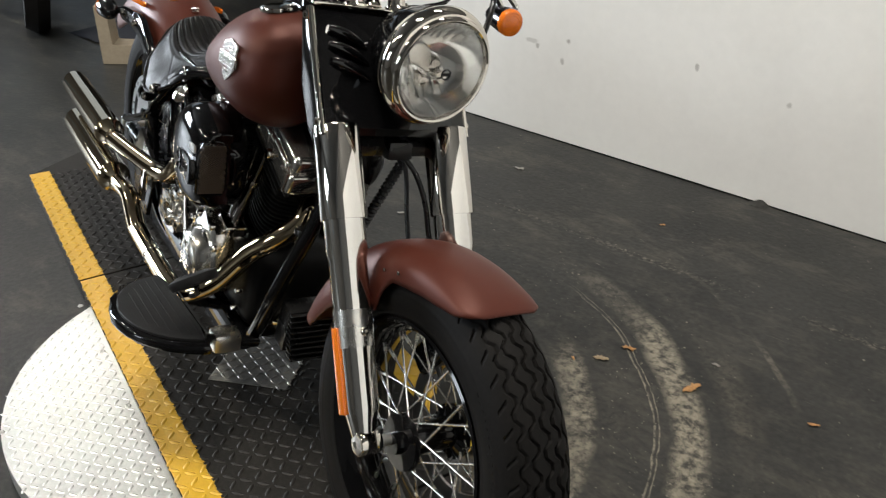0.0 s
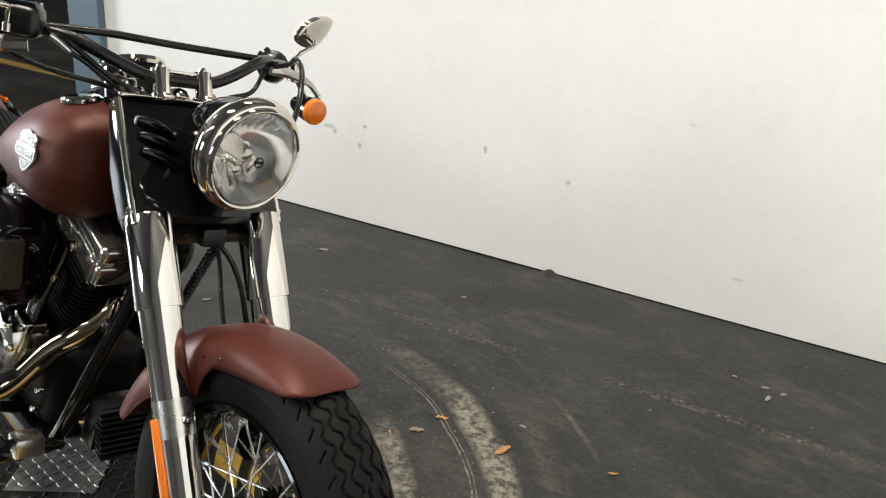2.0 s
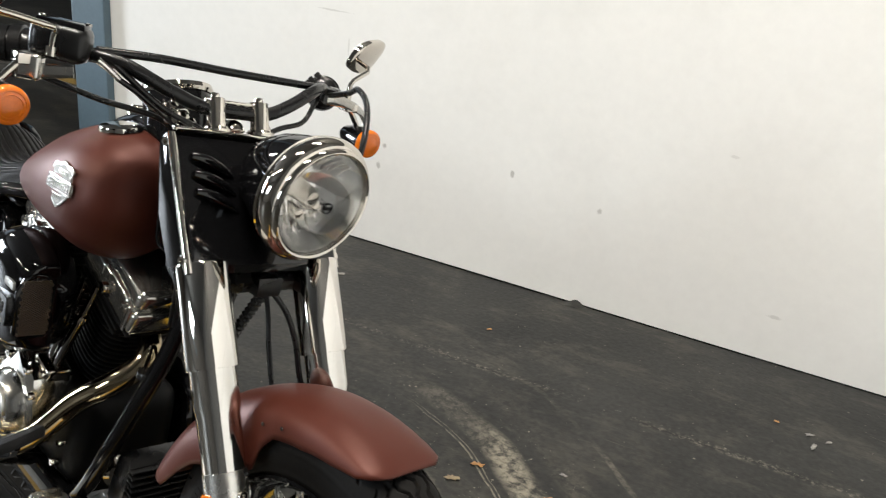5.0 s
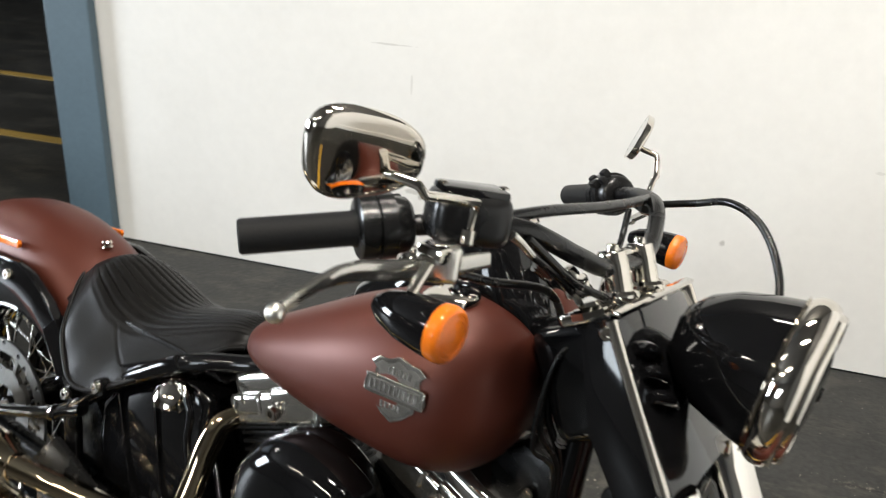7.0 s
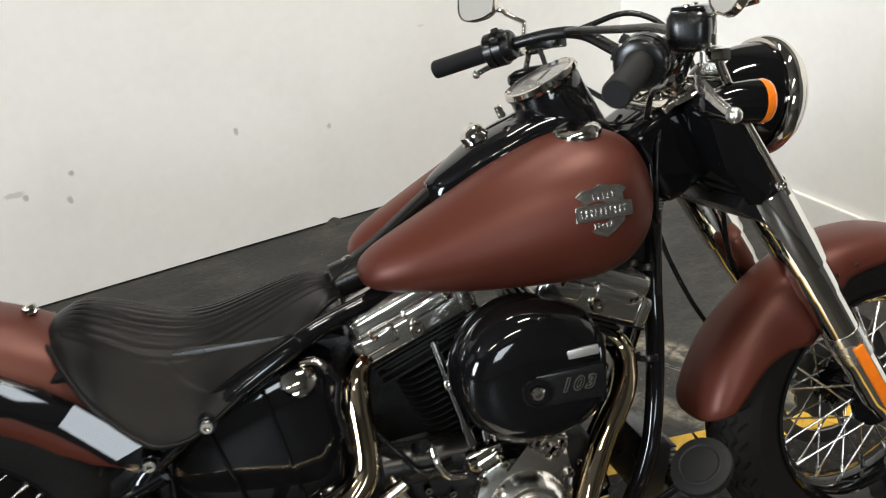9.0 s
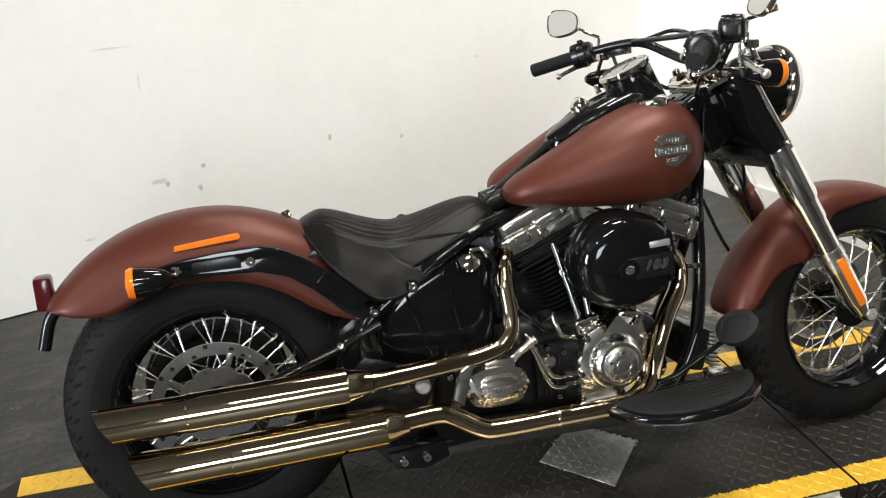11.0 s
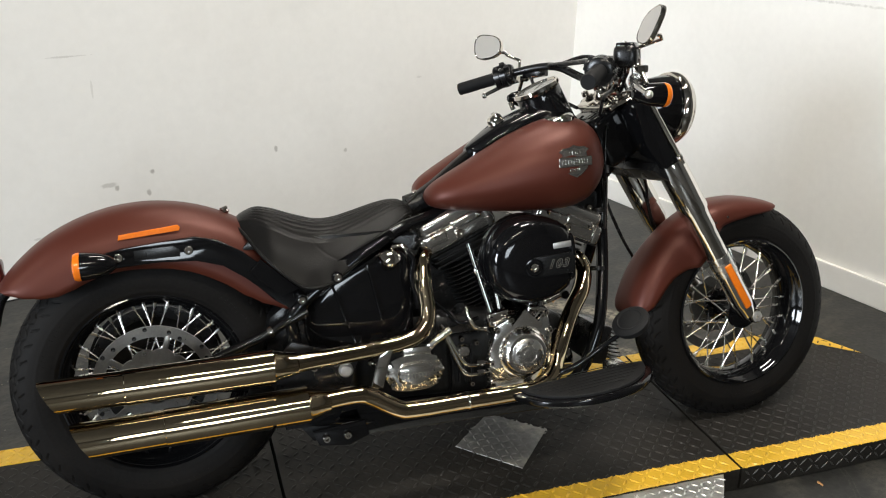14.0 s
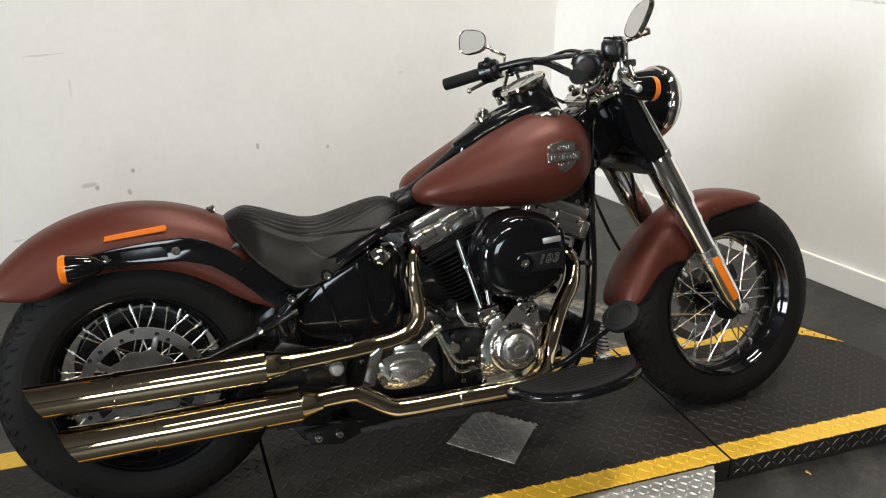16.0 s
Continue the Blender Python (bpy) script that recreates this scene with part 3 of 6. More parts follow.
def spoke_mesh(length):
    bm = tube([(0, 0, 0, 0.0021), (0, 0, length - 0.02, 0.0021)], 0.002, 8, 0)
    tube([(0, 0, length - 0.022, 0.0033), (0, 0, length, 0.0036)], 0.003, 8, 0, bm)
    return bm


def wheel(name, x, z, R, w, h, disc_side, pitches, label):
    hub = part(name, lathe([(0.0, -0.075), (0.018, -0.075), (0.02, -0.062), (0.05, -0.06), (0.051, -0.05), (0.03, -0.042), (0.027, 0), (0.03, 0.042), (0.051, 0.05), (0.05, 0.06), (0.02, 0.062), (0.018, 0.075), (0, 0.075)], XZ, 40), GLOSS, bike, label)
    hub.location = (x, 0, z)
    tyre(R, w, h, hub, pitches, "black road tyre with worn zigzag tread")
    bm = bmesh.new()
    for side in (-1, 1):
        for start, count in ((20, 12), (140, 9), (255, 14)):
            for k in range(count):
                a = radians(start + 2.9 * k)
                block(0.0055, 0.0016, 0.0105 if k % 5 else 0.006, 0, pose(0, 0, 0, 0, math.degrees(-a)) @ pose(R - h * 0.98, side * (w / 2 - 0.0002), 0) @ pose(0, 0, 0, 0, 90), bm)
    tagged(part("sidewall_relief", bm, RUBBER, hub, "raised plain bars on the tyre wall", smooth=False), kind="stuff")
    prof = [(0.219, -0.06), (0.221, -0.064), (0.216, -0.066), (0.212, -0.06), (0.207, -0.052), (0.2, -0.046), (0.196, -0.03), (0.19, -0.022), (0.189, 0), (0.19, 0.022), (0.196, 0.03), (0.2, 0.046), (0.207, 0.052), (0.212, 0.06), (0.216, 0.066), (0.221, 0.064), (0.219, 0.06), (0.204, 0.04), (0.196, 0), (0.204, -0.04)]
    part("rim", lathe(prof, XZ, 96, closed=True), GLOSS, hub, "gloss black steel rim")
    ends = []
    for k in range(40):
        side = 1 if k % 2 else -1
        lean = 1 if (k // 2) % 2 else -1
        a = 2 * math.pi * (k + 0.5) / 40
        b = a - lean * radians(42)
        ends.append((Vector((0.043 * math.cos(b), side * 0.05, 0.043 * math.sin(b))), Vector((0.192 * math.cos(a), side * 0.012, 0.192 * math.sin(a)))))
    first = None
    for p, q in ends:
        m = axis(p, q - p)
        if first is None:
            first = part("spoke", spoke_mesh((q - p).length), SATIN, hub, "bright steel spoke", at=m)
        else:
            ob = new("spoke", first.data)
            ob.parent, ob.matrix_basis = hub, m
            ob["label"] = "bright steel spoke"
    s = disc_side
    bm = lathe([(0.119, -s * 0.07), (0.146, -s * 0.07), (0.146, -s * 0.0755), (0.119, -s * 0.0755)], XZ, 90, closed=True)
    part("brake_disc", bm, DISC, hub, "scuffed steel brake disc")
    rings = []
    for inner, h in ((0, 0.068), (0, 0.077), (1, 0.077), (1, 0.068), (0, 0.068)):
        rings.append([Vector((r * math.cos(a), s * h, r * math.sin(a))) for a in np.linspace(0, 2 * math.pi, 120, endpoint=False) for r in [0.047 if inner else 0.083 + 0.0075 * abs(math.cos(5 * a)) ** 0.6 * (1 if math.cos(10 * a) > -0.9 else 0.6)]])
    bm = loft(rings, cap=False)
    for k in range(5):
        a = 2 * math.pi * k / 5
        block(0.042, 0.006, 0.014, 0.002, pose(0, 0, 0, 0, math.degrees(-a)) @ pose(0.103, s * 0.073, 0), bm)
    part("disc_carrier", bm, DISC, hub, "scalloped steel disc carrier")
    hole = None
    for k in range(20):
        a = 2 * math.pi * (k + 0.3 * (k % 2)) / 20
        r = 0.1255 + 0.007 * (k % 3)
        p = (r * math.cos(a), s * 0.0759, r * math.sin(a))
        if hole is None:
            hole = part("vent_hole", lathe([(0.005, 0.0006), (0.0054, 0.0006), (0.0054, 0), (0.005, -0.0002), (0, -0.0002)], None, 12), BLACK, hub, "drilled vent hole", at=axis(p, (0, s, 0)))
        else:
            ob = new("vent_hole", hole.data)
            ob.parent, ob.matrix_basis = hub, axis(p, (0, s, 0))
            ob["label"] = "drilled vent hole"
    return hub


STEER = Matrix.Translation((0.42, 0, 0.77)) @ Matrix.Rotation(radians(3.8), 4, Vector((-0.5, 0, 0.866))) @ Matrix.Translation((-0.42, 0, -0.77))
front = wheel("front_wheel", FX, FZ, FR, 0.132, 0.072, 1, 46, "black hub of the spoked front wheel")
front.matrix_basis = STEER @ Matrix.Translation((FX, 0, FZ))
rear = wheel("rear_wheel", RX, RZ, RR, 0.146, 0.075, -1, 46, "black hub of the spoked rear wheel")

bm = lathe([(0.13, -0.07), (0.16, -0.07), (0.162, -0.1), (0.13, -0.1)], XZ, 70, closed=True)
lathe([(0.16, -0.098), (0.168, -0.098), (0.168, -0.1), (0.16, -0.1)], XZ, 70, bm, closed=True)
pulley = part("drive_pulley", bm, BLACK, rear, "black belt pulley")
part("pulley_hub", lathe([(0.02, -0.072), (0.066, -0.072), (0.066, -0.094), (0.02, -0.094)], XZ, 48, closed=True), BLACK, pulley)
part("pulley_plate", lathe([(0.06, -0.076), (0.135, -0.076), (0.135, -0.088), (0.06, -0.088)], XZ, 60, closed=True), RUBBER, pulley)


def fender(name, cx, cz, knots, W, n, label, thick=0.0028):
    """Sheet metal bent round a wheel. Knots: angle, crown radius, edge radius, half width factor."""
    ang, crown, edge, wide = (list(k) for k in zip(*knots))
    rings = []
    for a in np.linspace(ang[0], ang[-1], 84):
        Rc, Rl, f = chain(ang, crown, a), chain(ang, edge, a), chain(ang, wide, a)
        ring = []
        for t in np.linspace(0, math.pi, 41):
            c, s = math.cos(t), math.sin(t)
            y = -W * f * math.copysign(abs(c) ** (2 / n), c)
            r = Rl + (Rc - Rl) * abs(s) ** (2 / n)
            ring.append(Vector((cx + r * math.cos(radians(a)), y, cz + r * math.sin(radians(a)))))
        rings.append(ring)
    ob = part(name, loft(rings, ring_closed=False), PAINT, bike, label)
    sol = ob.modifiers.new("thickness", "SOLIDIFY")
    sol.thickness, sol.offset = thick, -1
    return ob


FENDER_F = [(69.3, 0.338, 0.333, 0.58), (71.5, 0.34, 0.325, 0.87), (75, 0.342, 0.311, 0.97), (83, 0.344, 0.298, 1), (95, 0.347, 0.288, 1), (108, 0.351, 0.286, 1), (114, 0.353, 0.268, 1), (120, 0.355, 0.235, 1), (136, 0.361, 0.23, 1), (143, 0.364, 0.262, 1), (152, 0.369, 0.29, 1), (164, 0.375, 0.312, 1), (170, 0.378, 0.328, 0.97), (173, 0.378, 0.348, 0.8), (174.5, 0.377, 0.365, 0.5)]
FENDER_R = [(28, 0.437, 0.35, 1), (36, 0.437, 0.316, 1), (45, 0.438, 0.299, 1), (60, 0.439, 0.295, 1), (90, 0.438, 0.296, 1), (110, 0.436, 0.306, 1), (121, 0.435, 0.308, 1), (128, 0.433, 0.318, 1), (133, 0.432, 0.34, 0.98), (137, 0.431, 0.37, 0.92), (140, 0.429, 0.405, 0.75), (141.2, 0.426, 0.42, 0.5)]
front = fender("front_fender", FX, FZ - 0.004, FENDER_F, 0.083, 2.7, "satin brown painted front fender")
front.matrix_basis = STEER
for side in (-1, 1):
    bolts(front, [(FX + 0.306 * math.cos(radians(a)), side * 0.0835, FZ - 0.004 + 0.306 * math.sin(radians(a))) for a in (104, 112)], (0, side, 0), 0.0034, 0.0015, DUSKY, "rivet")
fender("rear_fender", -0.81, 0.325, FENDER_R, 0.116, 2.5, "satin brown painted rear fender")

# fuel tank: two lobes under a black console
TANK = [(-0.126, 0.738, 0.722, 0.042, 0.075), (-0.118, 0.752, 0.71, 0.032, 0.097), (-0.1, 0.768, 0.703, 0.025, 0.118), (-0.068, 0.787, 0.698, 0.019, 0.138), (-0.028, 0.809, 0.694, 0.015, 0.154), (0.03, 0.841, 0.69, 0.012, 0.17), (0.1, 0.878, 0.687, 0.009, 0.185), (0.18, 0.909, 0.686, 0.007, 0.195), (0.24, 0.918, 0.688, 0.006, 0.196), (0.29, 0.908, 0.7, 0.006, 0.185), (0.324, 0.886, 0.724, 0.006, 0.161), (0.343, 0.856, 0.756, 0.006, 0.127), (0.352, 0.832, 0.785, 0.008, 0.092)]
for side in (-1, 1):
    rings = []
    for x, zt, zb, yi, yo in smooth_path(TANK, 6):
        a, b = (yo - yi) / 2, (zt - zb) / 2
        ring = []
        for y, z in superellipse(a, b, 2.2, 52):
            lift = 0.06 * (1 - (z / b) ** 2)
            ring.append(Vector((x, side * (yi + a + y * (1 + lift * 0.5) - 0.012 * (z / b) * (b / 0.11)), (zt + zb) / 2 + z - 0.016 * (b / 0.11) * max(0, -z / b) * (0.4 - y / a))))
        rings.append(ring)
    part("fuel_tank", loft(rings), PAINT, bike, "satin brown teardrop fuel tank half")
# leather strip in the seam between the tank halves, with a screwed tab at the seat
STRIP = [(-0.168, 0.704, 0.02), (-0.14, 0.727, 0.021), (-0.087, 0.761, 0.018), (-0.03, 0.804, 0.017), (0.03, 0.848, 0.017), (0.07, 0.876, 0.016)]
rings = []
for x, z, w in smooth_path(STRIP, 5):
    rings.append([Vector((x, w * math.copysign(abs(math.cos(t)) ** 0.6, math.cos(t)), z + 0.011 * math.copysign(abs(math.sin(t)) ** 0.6, math.sin(t)) - 0.006)) for t in np.linspace(0, 2 * math.pi, 24, endpoint=False)])
strip = part("tank_strap", loft(rings), LEATHER, bike, "narrow black tank strap")
part("strap_tab", plate([(-0.03, -0.03), (0.012, -0.022), (0.02, -0.012), (0.02, 0.012), (0.012, 0.022), (-0.03, 0.03)], 0.007, pose(-0.146, 0, 0.722, 0, -34), 0.003), LEATHER, strip)
bolts(strip, [(-0.136, 0, 0.734)], (-0.5, 0, 0.86), 0.0075, 0.006)
for side, nm in ((-1, "filler_cap"), (1, "fuel_gauge")):
    m = axis((0.232, side * 0.104, 0.907), (-0.12, side * 0.16, 1))
    cap = part(nm, lathe([(0.0, 0.0175), (0.02, 0.0172), (0.031, 0.0155), (0.0365, 0.012), (0.0375, 0.009), (0.037, 0.004), (0.031, 0.002), (0.03, -0.01), (0, -0.01)], m, 48), CHROME, bike, "chrome cap on the tank")
CONSOLE = [(0.005, 0.84, 0.016), (0.02, 0.852, 0.034), (0.05, 0.873, 0.048), (0.085, 0.896, 0.058), (0.13, 0.917, 0.07), (0.2, 0.94, 0.066), (0.27, 0.938, 0.06), (0.315, 0.91, 0.046), (0.335, 0.875, 0.032)]
rings = []
for x, z, w in smooth_path(CONSOLE, 5):
    rings.append([Vector((x, w * math.copysign(abs(math.cos(t)) ** 0.7, math.cos(t)), z - 0.035 + 0.04 * abs(math.sin(t)) ** 0.7)) if t <= math.pi else Vector((x, w * math.cos(t), z - 0.05)) for t in np.linspace(0, 2 * math.pi, 32, endpoint=False)])
console = part("console", loft(rings), GLOSS, bike, "gloss black tank console")
DIAL = axis((0.212, 0, 0.988), (-0.42, 0, 0.908))
pod = part("speedometer", lathe([(0.0, 0.0), (0.058, 0.0), (0.06, -0.004), (0.061, -0.03), (0.0625, -0.06), (0.064, -0.09), (0.066, -0.125), (0, -0.13)], DIAL, 56), GLOSS, bike, "round speedometer pod")
part("bezel", lathe([(0.055, 0.002), (0.058, 0.007), (0.063, 0.006), (0.065, -0.002), (0.062, -0.008)], DIAL, 56), CHROME, pod, "chrome bezel")
# grey base colour carries the wall's reflection in the dial glass
DIALFACE = surface("dial_face", (0.12, 0.12, 0.115), 0.25, 0.0, 0.12, 30, 80, 0, 0.6)
part("dial", lathe([(0, 0.0025), (0.056, 0.0025)], DIAL, 48), DIALFACE, pod, "grey dial, the glass's pale reflection put into its colour")
needle = DIAL @ pose(0, 0, 0.0034, 0, 0, 35)
part("needle", block(0.002, 0.042, 0.0008, 0, needle @ pose(0, 0.014, 0)), AGED, pod, smooth=False)
switch = part("ignition_switch", lathe([(0, 0.028), (0.015, 0.026), (0.021, 0.02), (0.022, 0.01), (0.026, 0.004), (0.027, -0.004), (0, -0.006)], axis((0.098, 0.0, 0.9), (-0.5, 0, 0.866)), 32), CHROME, bike, "chrome ignition switch")
part("switch_lever", block(0.034, 0.01, 0.009, 0.003, axis((0.092, 0.0, 0.926), (-0.5, 0, 0.866))), CHROME, switch)
part("button", lathe([(0, 0.02), (0.006, 0.02), (0.007, 0.0)], axis((0.14, -0.012, 0.938), (-0.4, 0, 0.9)), 16), CHROME, bike)

# tank badge: plain shield with a bar
for side in (-1, 1):
    bx = Matrix.Translation((0.231, side * 0.1955, 0.808)) @ pose(0, 0, 0, 90 if side < 0 else 90, 0, 0 if side < 0 else 180) @ pose(0, 0, 0, -7, 0, 4)
    shield = [(-0.026, 0.022), (-0.034, 0.028), (-0.024, 0.036), (-0.012, 0.035), (0, 0.042), (0.012, 0.035), (0.024, 0.036), (0.034, 0.028), (0.026, 0.022), (0.029, 0.0), (0.026, -0.02), (0.012, -0.033), (0, -0.04), (-0.012, -0.033), (-0.026, -0.02), (-0.029, 0.0)]
    shield = [(x * 1.22, y) for x, y in shield]
    badge = part("badge", plate(shield, 0.004, bx, 0.0012), PEWTER, bike, "cast metal shield badge", smooth=False)
    tilt = bx @ pose(0, 0, 0, 0, 0, -2 if side < 0 else 2)
    part("badge_bar", plate([(-0.045, -0.011), (-0.04, -0.0125), (0.04, -0.0125), (0.045, -0.011), (0.0435, 0), (0.045, 0.011), (0.04, 0.0125), (-0.04, 0.0125), (-0.045, 0.011), (-0.0435, 0)], 0.005, tilt @ pose(0, 0, 0.002), 0.0014), PEWTER, badge, "plain bar across the shield", smooth=False)
    part("badge_field", plate([(x * 0.86, y * 0.86) for x, y in shield], 0.001, bx @ pose(0, 0, 0.0018), 0.0002), AGED, badge, "recessed field of the shield", smooth=False)
    part("bar_field", block(0.08, 0.0165, 0.0012, 0.0003, tilt @ pose(0, 0, 0.0043)), AGED, badge, smooth=False)
    for k in range(10):
        part("bar_mark", block(0.005, 0.0125, 0.0014, 0.0004, tilt @ pose(-0.03375 + 0.0075 * k, 0, 0.0052)), PEWTER, badge, smooth=False)
    for k in range(5):
        part("bar_mark", block(0.0052, 0.009, 0.0016, 0.0004, tilt @ pose(-0.012 + 0.0075 * k, 0.0225, 0.0024)), PEWTER, badge, smooth=False)
        part("bar_mark", block(0.0045, 0.008, 0.0016, 0.0004, tilt @ pose(-0.015 + 0.0065 * k, -0.0205, 0.0024)), PEWTER, badge, smooth=False)

# seat: dished solo saddle with long pleats
ST = [(-0.604, 0.7), (-0.585, 0.717), (-0.55, 0.73), (-0.51, 0.723), (-0.46, 0.705), (-0.405, 0.689), (-0.36, 0.688), (-0.308, 0.7), (-0.25, 0.716), (-0.208, 0.723), (-0.178, 0.719), (-0.158, 0.703)]
SL = [(-0.604, 0.694), (-0.585, 0.676), (-0.568, 0.65), (-0.545, 0.622), (-0.52, 0.598), (-0.47, 0.556), (-0.44, 0.547), (-0.4, 0.552), (-0.345, 0.582), (-0.27, 0.627), (-0.19, 0.684), (-0.158, 0.69)]
SW = [(-0.604, 0.05), (-0.585, 0.08), (-0.568, 0.103), (-0.545, 0.13), (-0.52, 0.15), (-0.47, 0.17), (-0.44, 0.173), (-0.4, 0.168), (-0.345, 0.152), (-0.27, 0.118), (-0.19, 0.078), (-0.158, 0.052)]


def smooth_knots(knots):
    p = np.array(smooth_path(knots, 10))
    return p[:, 0], p[:, 1]


(tx, tz), (lx_, lz_), (wx, ww) = smooth_knots(ST), smooth_knots(SL), smooth_knots(SW)
verts, faces = [], []
NX, NV = 190, 200
INSERT = 0.62


def ramp01(v):
    v = max(0.0, min(1.0, v))
    return v * v * (3 - 2 * v)


for i in range(NX):
    x = -0.604 + 0.446 * i / (NX - 1)
    zt, zl, w = float(np.interp(x, tx, tz)), float(np.interp(x, lx_, lz_)), float(np.interp(x, wx, ww))
    for j in range(NV):
        q = 2 * j / (NV - 1) - 1
        a = abs(q)
        # crowned insert, then a flank that falls away to the skirt
        if a < INSERT:
            d = 0.27 * (a / INSERT) ** 2
        else:
            e = (a - INSERT) / (1 - INSERT)
            d = 0.27 + 0.73 * (0.86 * e + 0.3 * e * (1 - e) * (1 - e) + 0.14 * e ** 4)
        z = zt + (zl - zt) * d
        fade = ramp01((x + 0.572) / 0.05) * ramp01((-0.165 - x) / 0.05) * ramp01((INSERT - a) / 0.05)
        lane = a / INSERT * 6.0
        z -= fade * 0.0052 * max(0, 1 - abs(lane - round(lane)) / 0.24) ** 1.3
        if -0.575 < x < -0.17:
            z -= 0.0032 * max(0, 1 - abs(a - INSERT) * w / 0.004)
        # stitched seam across the flank
        run = -0.43 + 0.1 * (a - INSERT) / (1 - INSERT)
        if a > INSERT:
            z -= 0.0022 * max(0, 1 - abs(x - run) / 0.0035)
        # soft creases near the skirt
        z += 0.0016 * math.sin(70 * x + 9 * a) * ramp01((a - 0.75) / 0.2) * ramp01((x + 0.52) / 0.05)
        verts.append((x, w * q, z))
for i in range(NX - 1):
    for j in range(NV - 1):
        k = i * NV + j
        faces.append((k, k + 1, k + NV + 1, k + NV))
faces.append(tuple(range(NV)))
faces.append(tuple((NX - 1) * NV + j for j in range(NV)))
saddle = fast_mesh("seat", verts, faces, LEATHER, bike, "black pleated vinyl solo seat")
for side in (-1, 1):
    welt = [(x, side * (float(np.interp(x, wx, ww)) + 0.001), float(np.interp(x, lx_, lz_)) + 0.001) for x in np.linspace(-0.602, -0.165, 26)]
    part("piping", tube(welt, 0.0042, 10, 2), LEATHER, saddle, "black piping")
part("piping", tube([(-0.603, -0.05, 0.695), (-0.608, -0.025, 0.703), (-0.609, 0, 0.705), (-0.608, 0.025, 0.703), (-0.603, 0.05, 0.695)], 0.0042, 10, 4), LEATHER, saddle, "black piping")
part("seat_base", plate([(-0.6, -0.02), (-0.58, 0), (-0.2, 0), (-0.16, -0.02)], 0.2, XZ @ pose(0, 0.66, 0), 0.005), BLACK, bike)
tab = part("seat_screw", lathe([(0, 0.014), (0.009, 0.013), (0.011, 0.008), (0.008, 0.004), (0.012, 0.0), (0, -0.012)], axis((-0.622, 0, 0.724), (-0.3, 0, 0.95)), 20), CHROME, bike, "chrome seat screw on the fender")

# fender struts, reflectors and rear signals
STRUT = [(-0.915, 0.652), (-0.9, 0.668), (-0.86, 0.676), (-0.775, 0.684), (-0.7, 0.69), (-0.65, 0.678), (-0.6, 0.648), (-0.55, 0.606), (-0.48, 0.545), (-0.4, 0.59), (-0.31, 0.632), (-0.24, 0.668), (-0.225, 0.65), (-0.33, 0.59), (-0.43, 0.53), (-0.455, 0.5), (-0.49, 0.492), (-0.53, 0.52), (-0.59, 0.585), (-0.64, 0.62), (-0.7, 0.638), (-0.78, 0.638), (-0.88, 0.632), (-0.91, 0.638)]
for side in (-1, 1):
    strut = part("fender_strut", plate(STRUT, 0.018, pose(0, side * 0.13, 0) @ XZ, 0.004), GLOSS, bike, "gloss black fender strut")
    cn = Vector((0.055, side * 0.975, 0.215)).normalized()
    cu = (Vector((1, 0, 0)) - cn * cn.x).normalized()
    cm = Matrix((cu, cn.cross(cu) * side * -1, cn * 1)).transposed().to_4x4()
    cm.translation = (-0.533, side * 0.15, 0.577)
    part("strut_cover", plate([(-0.05, 0.02), (-0.024, 0.048), (0.062, -0.03), (0.02, -0.046)], 0.006, cm, 0.0012), GLOSS, strut, "flat gloss black strut cover", smooth=False)
    recess = [(-0.835, 0.648), (-0.835, 0.67), (-0.75, 0.675), (-0.735, 0.665), (-0.735, 0.648)]
    part("recess", plate(recess, 0.004, pose(0, side * 0.138, 0) @ XZ, 0.0015), BLACK, strut)
    bolts(bike, [(-0.868, side * 0.139, 0.657), (-0.716, side * 0.139, 0.661)], (0, side, 0), 0.0105, 0.009)
    bolts(bike, [(-0.381, side * 0.17, 0.567), (-0.469, side * 0.167, 0.521)], (0, side, 0), 0.0105, 0.009)
    part("mount_boss", tube([(-0.381, side * 0.13, 0.567), (-0.381, side * 0.17, 0.567)], 0.014, 20, 0), GLOSS, bike)
    part("mount_boss", tube([(-0.469, side * 0.13, 0.521), (-0.469, side * 0.167, 0.521)], 0.014, 20, 0), GLOSS, bike)
    ref = [(-0.868, 0.692), (-0.865, 0.704), (-0.735, 0.718), (-0.73, 0.712), (-0.733, 0.704)]
    part("side_reflector", plate(ref, 0.008, pose(0, side * 0.112, 0.0) @ XZ, 0.002), AMBER, bike, "amber side reflector", smooth=False)
    body = part("rear_signal", lathe([(0, -0.075), (0.01, -0.073), (0.02, -0.06), (0.027, -0.04), (0.031, -0.01), (0.0315, 0.0)], axis((-0.945, side * 0.17, 0.65), (-1, 0, 0)), 40), GLOSS, bike, "black bullet turn signal")
    part("lens", lathe([(0.0315, 0.0), (0.032, 0.007), (0.029, 0.014), (0.018, 0.018), (0, 0.019)], axis((-0.945, side * 0.17, 0.65), (-1, 0, 0)), 40), AMBER, body, "amber lens")
    part("signal_stem", tube([(-0.9, side * 0.13, 0.656), (-0.905, side * 0.165, 0.652)], 0.01, 16, 0), GLOSS, body)
tail = part("tail_light", block(0.035, 0.05, 0.075, 0.01, pose(-1.15, 0, 0.615)), surface("red_lens", (0.05, 0.004, 0.004), 0.15), bike, "red tail light on the fender end")
part("tail_bracket", tube([(-1.1, 0, 0.6), (-1.145, 0, 0.56), (-1.17, 0, 0.49)], 0.014, 14), BLACK, bike)

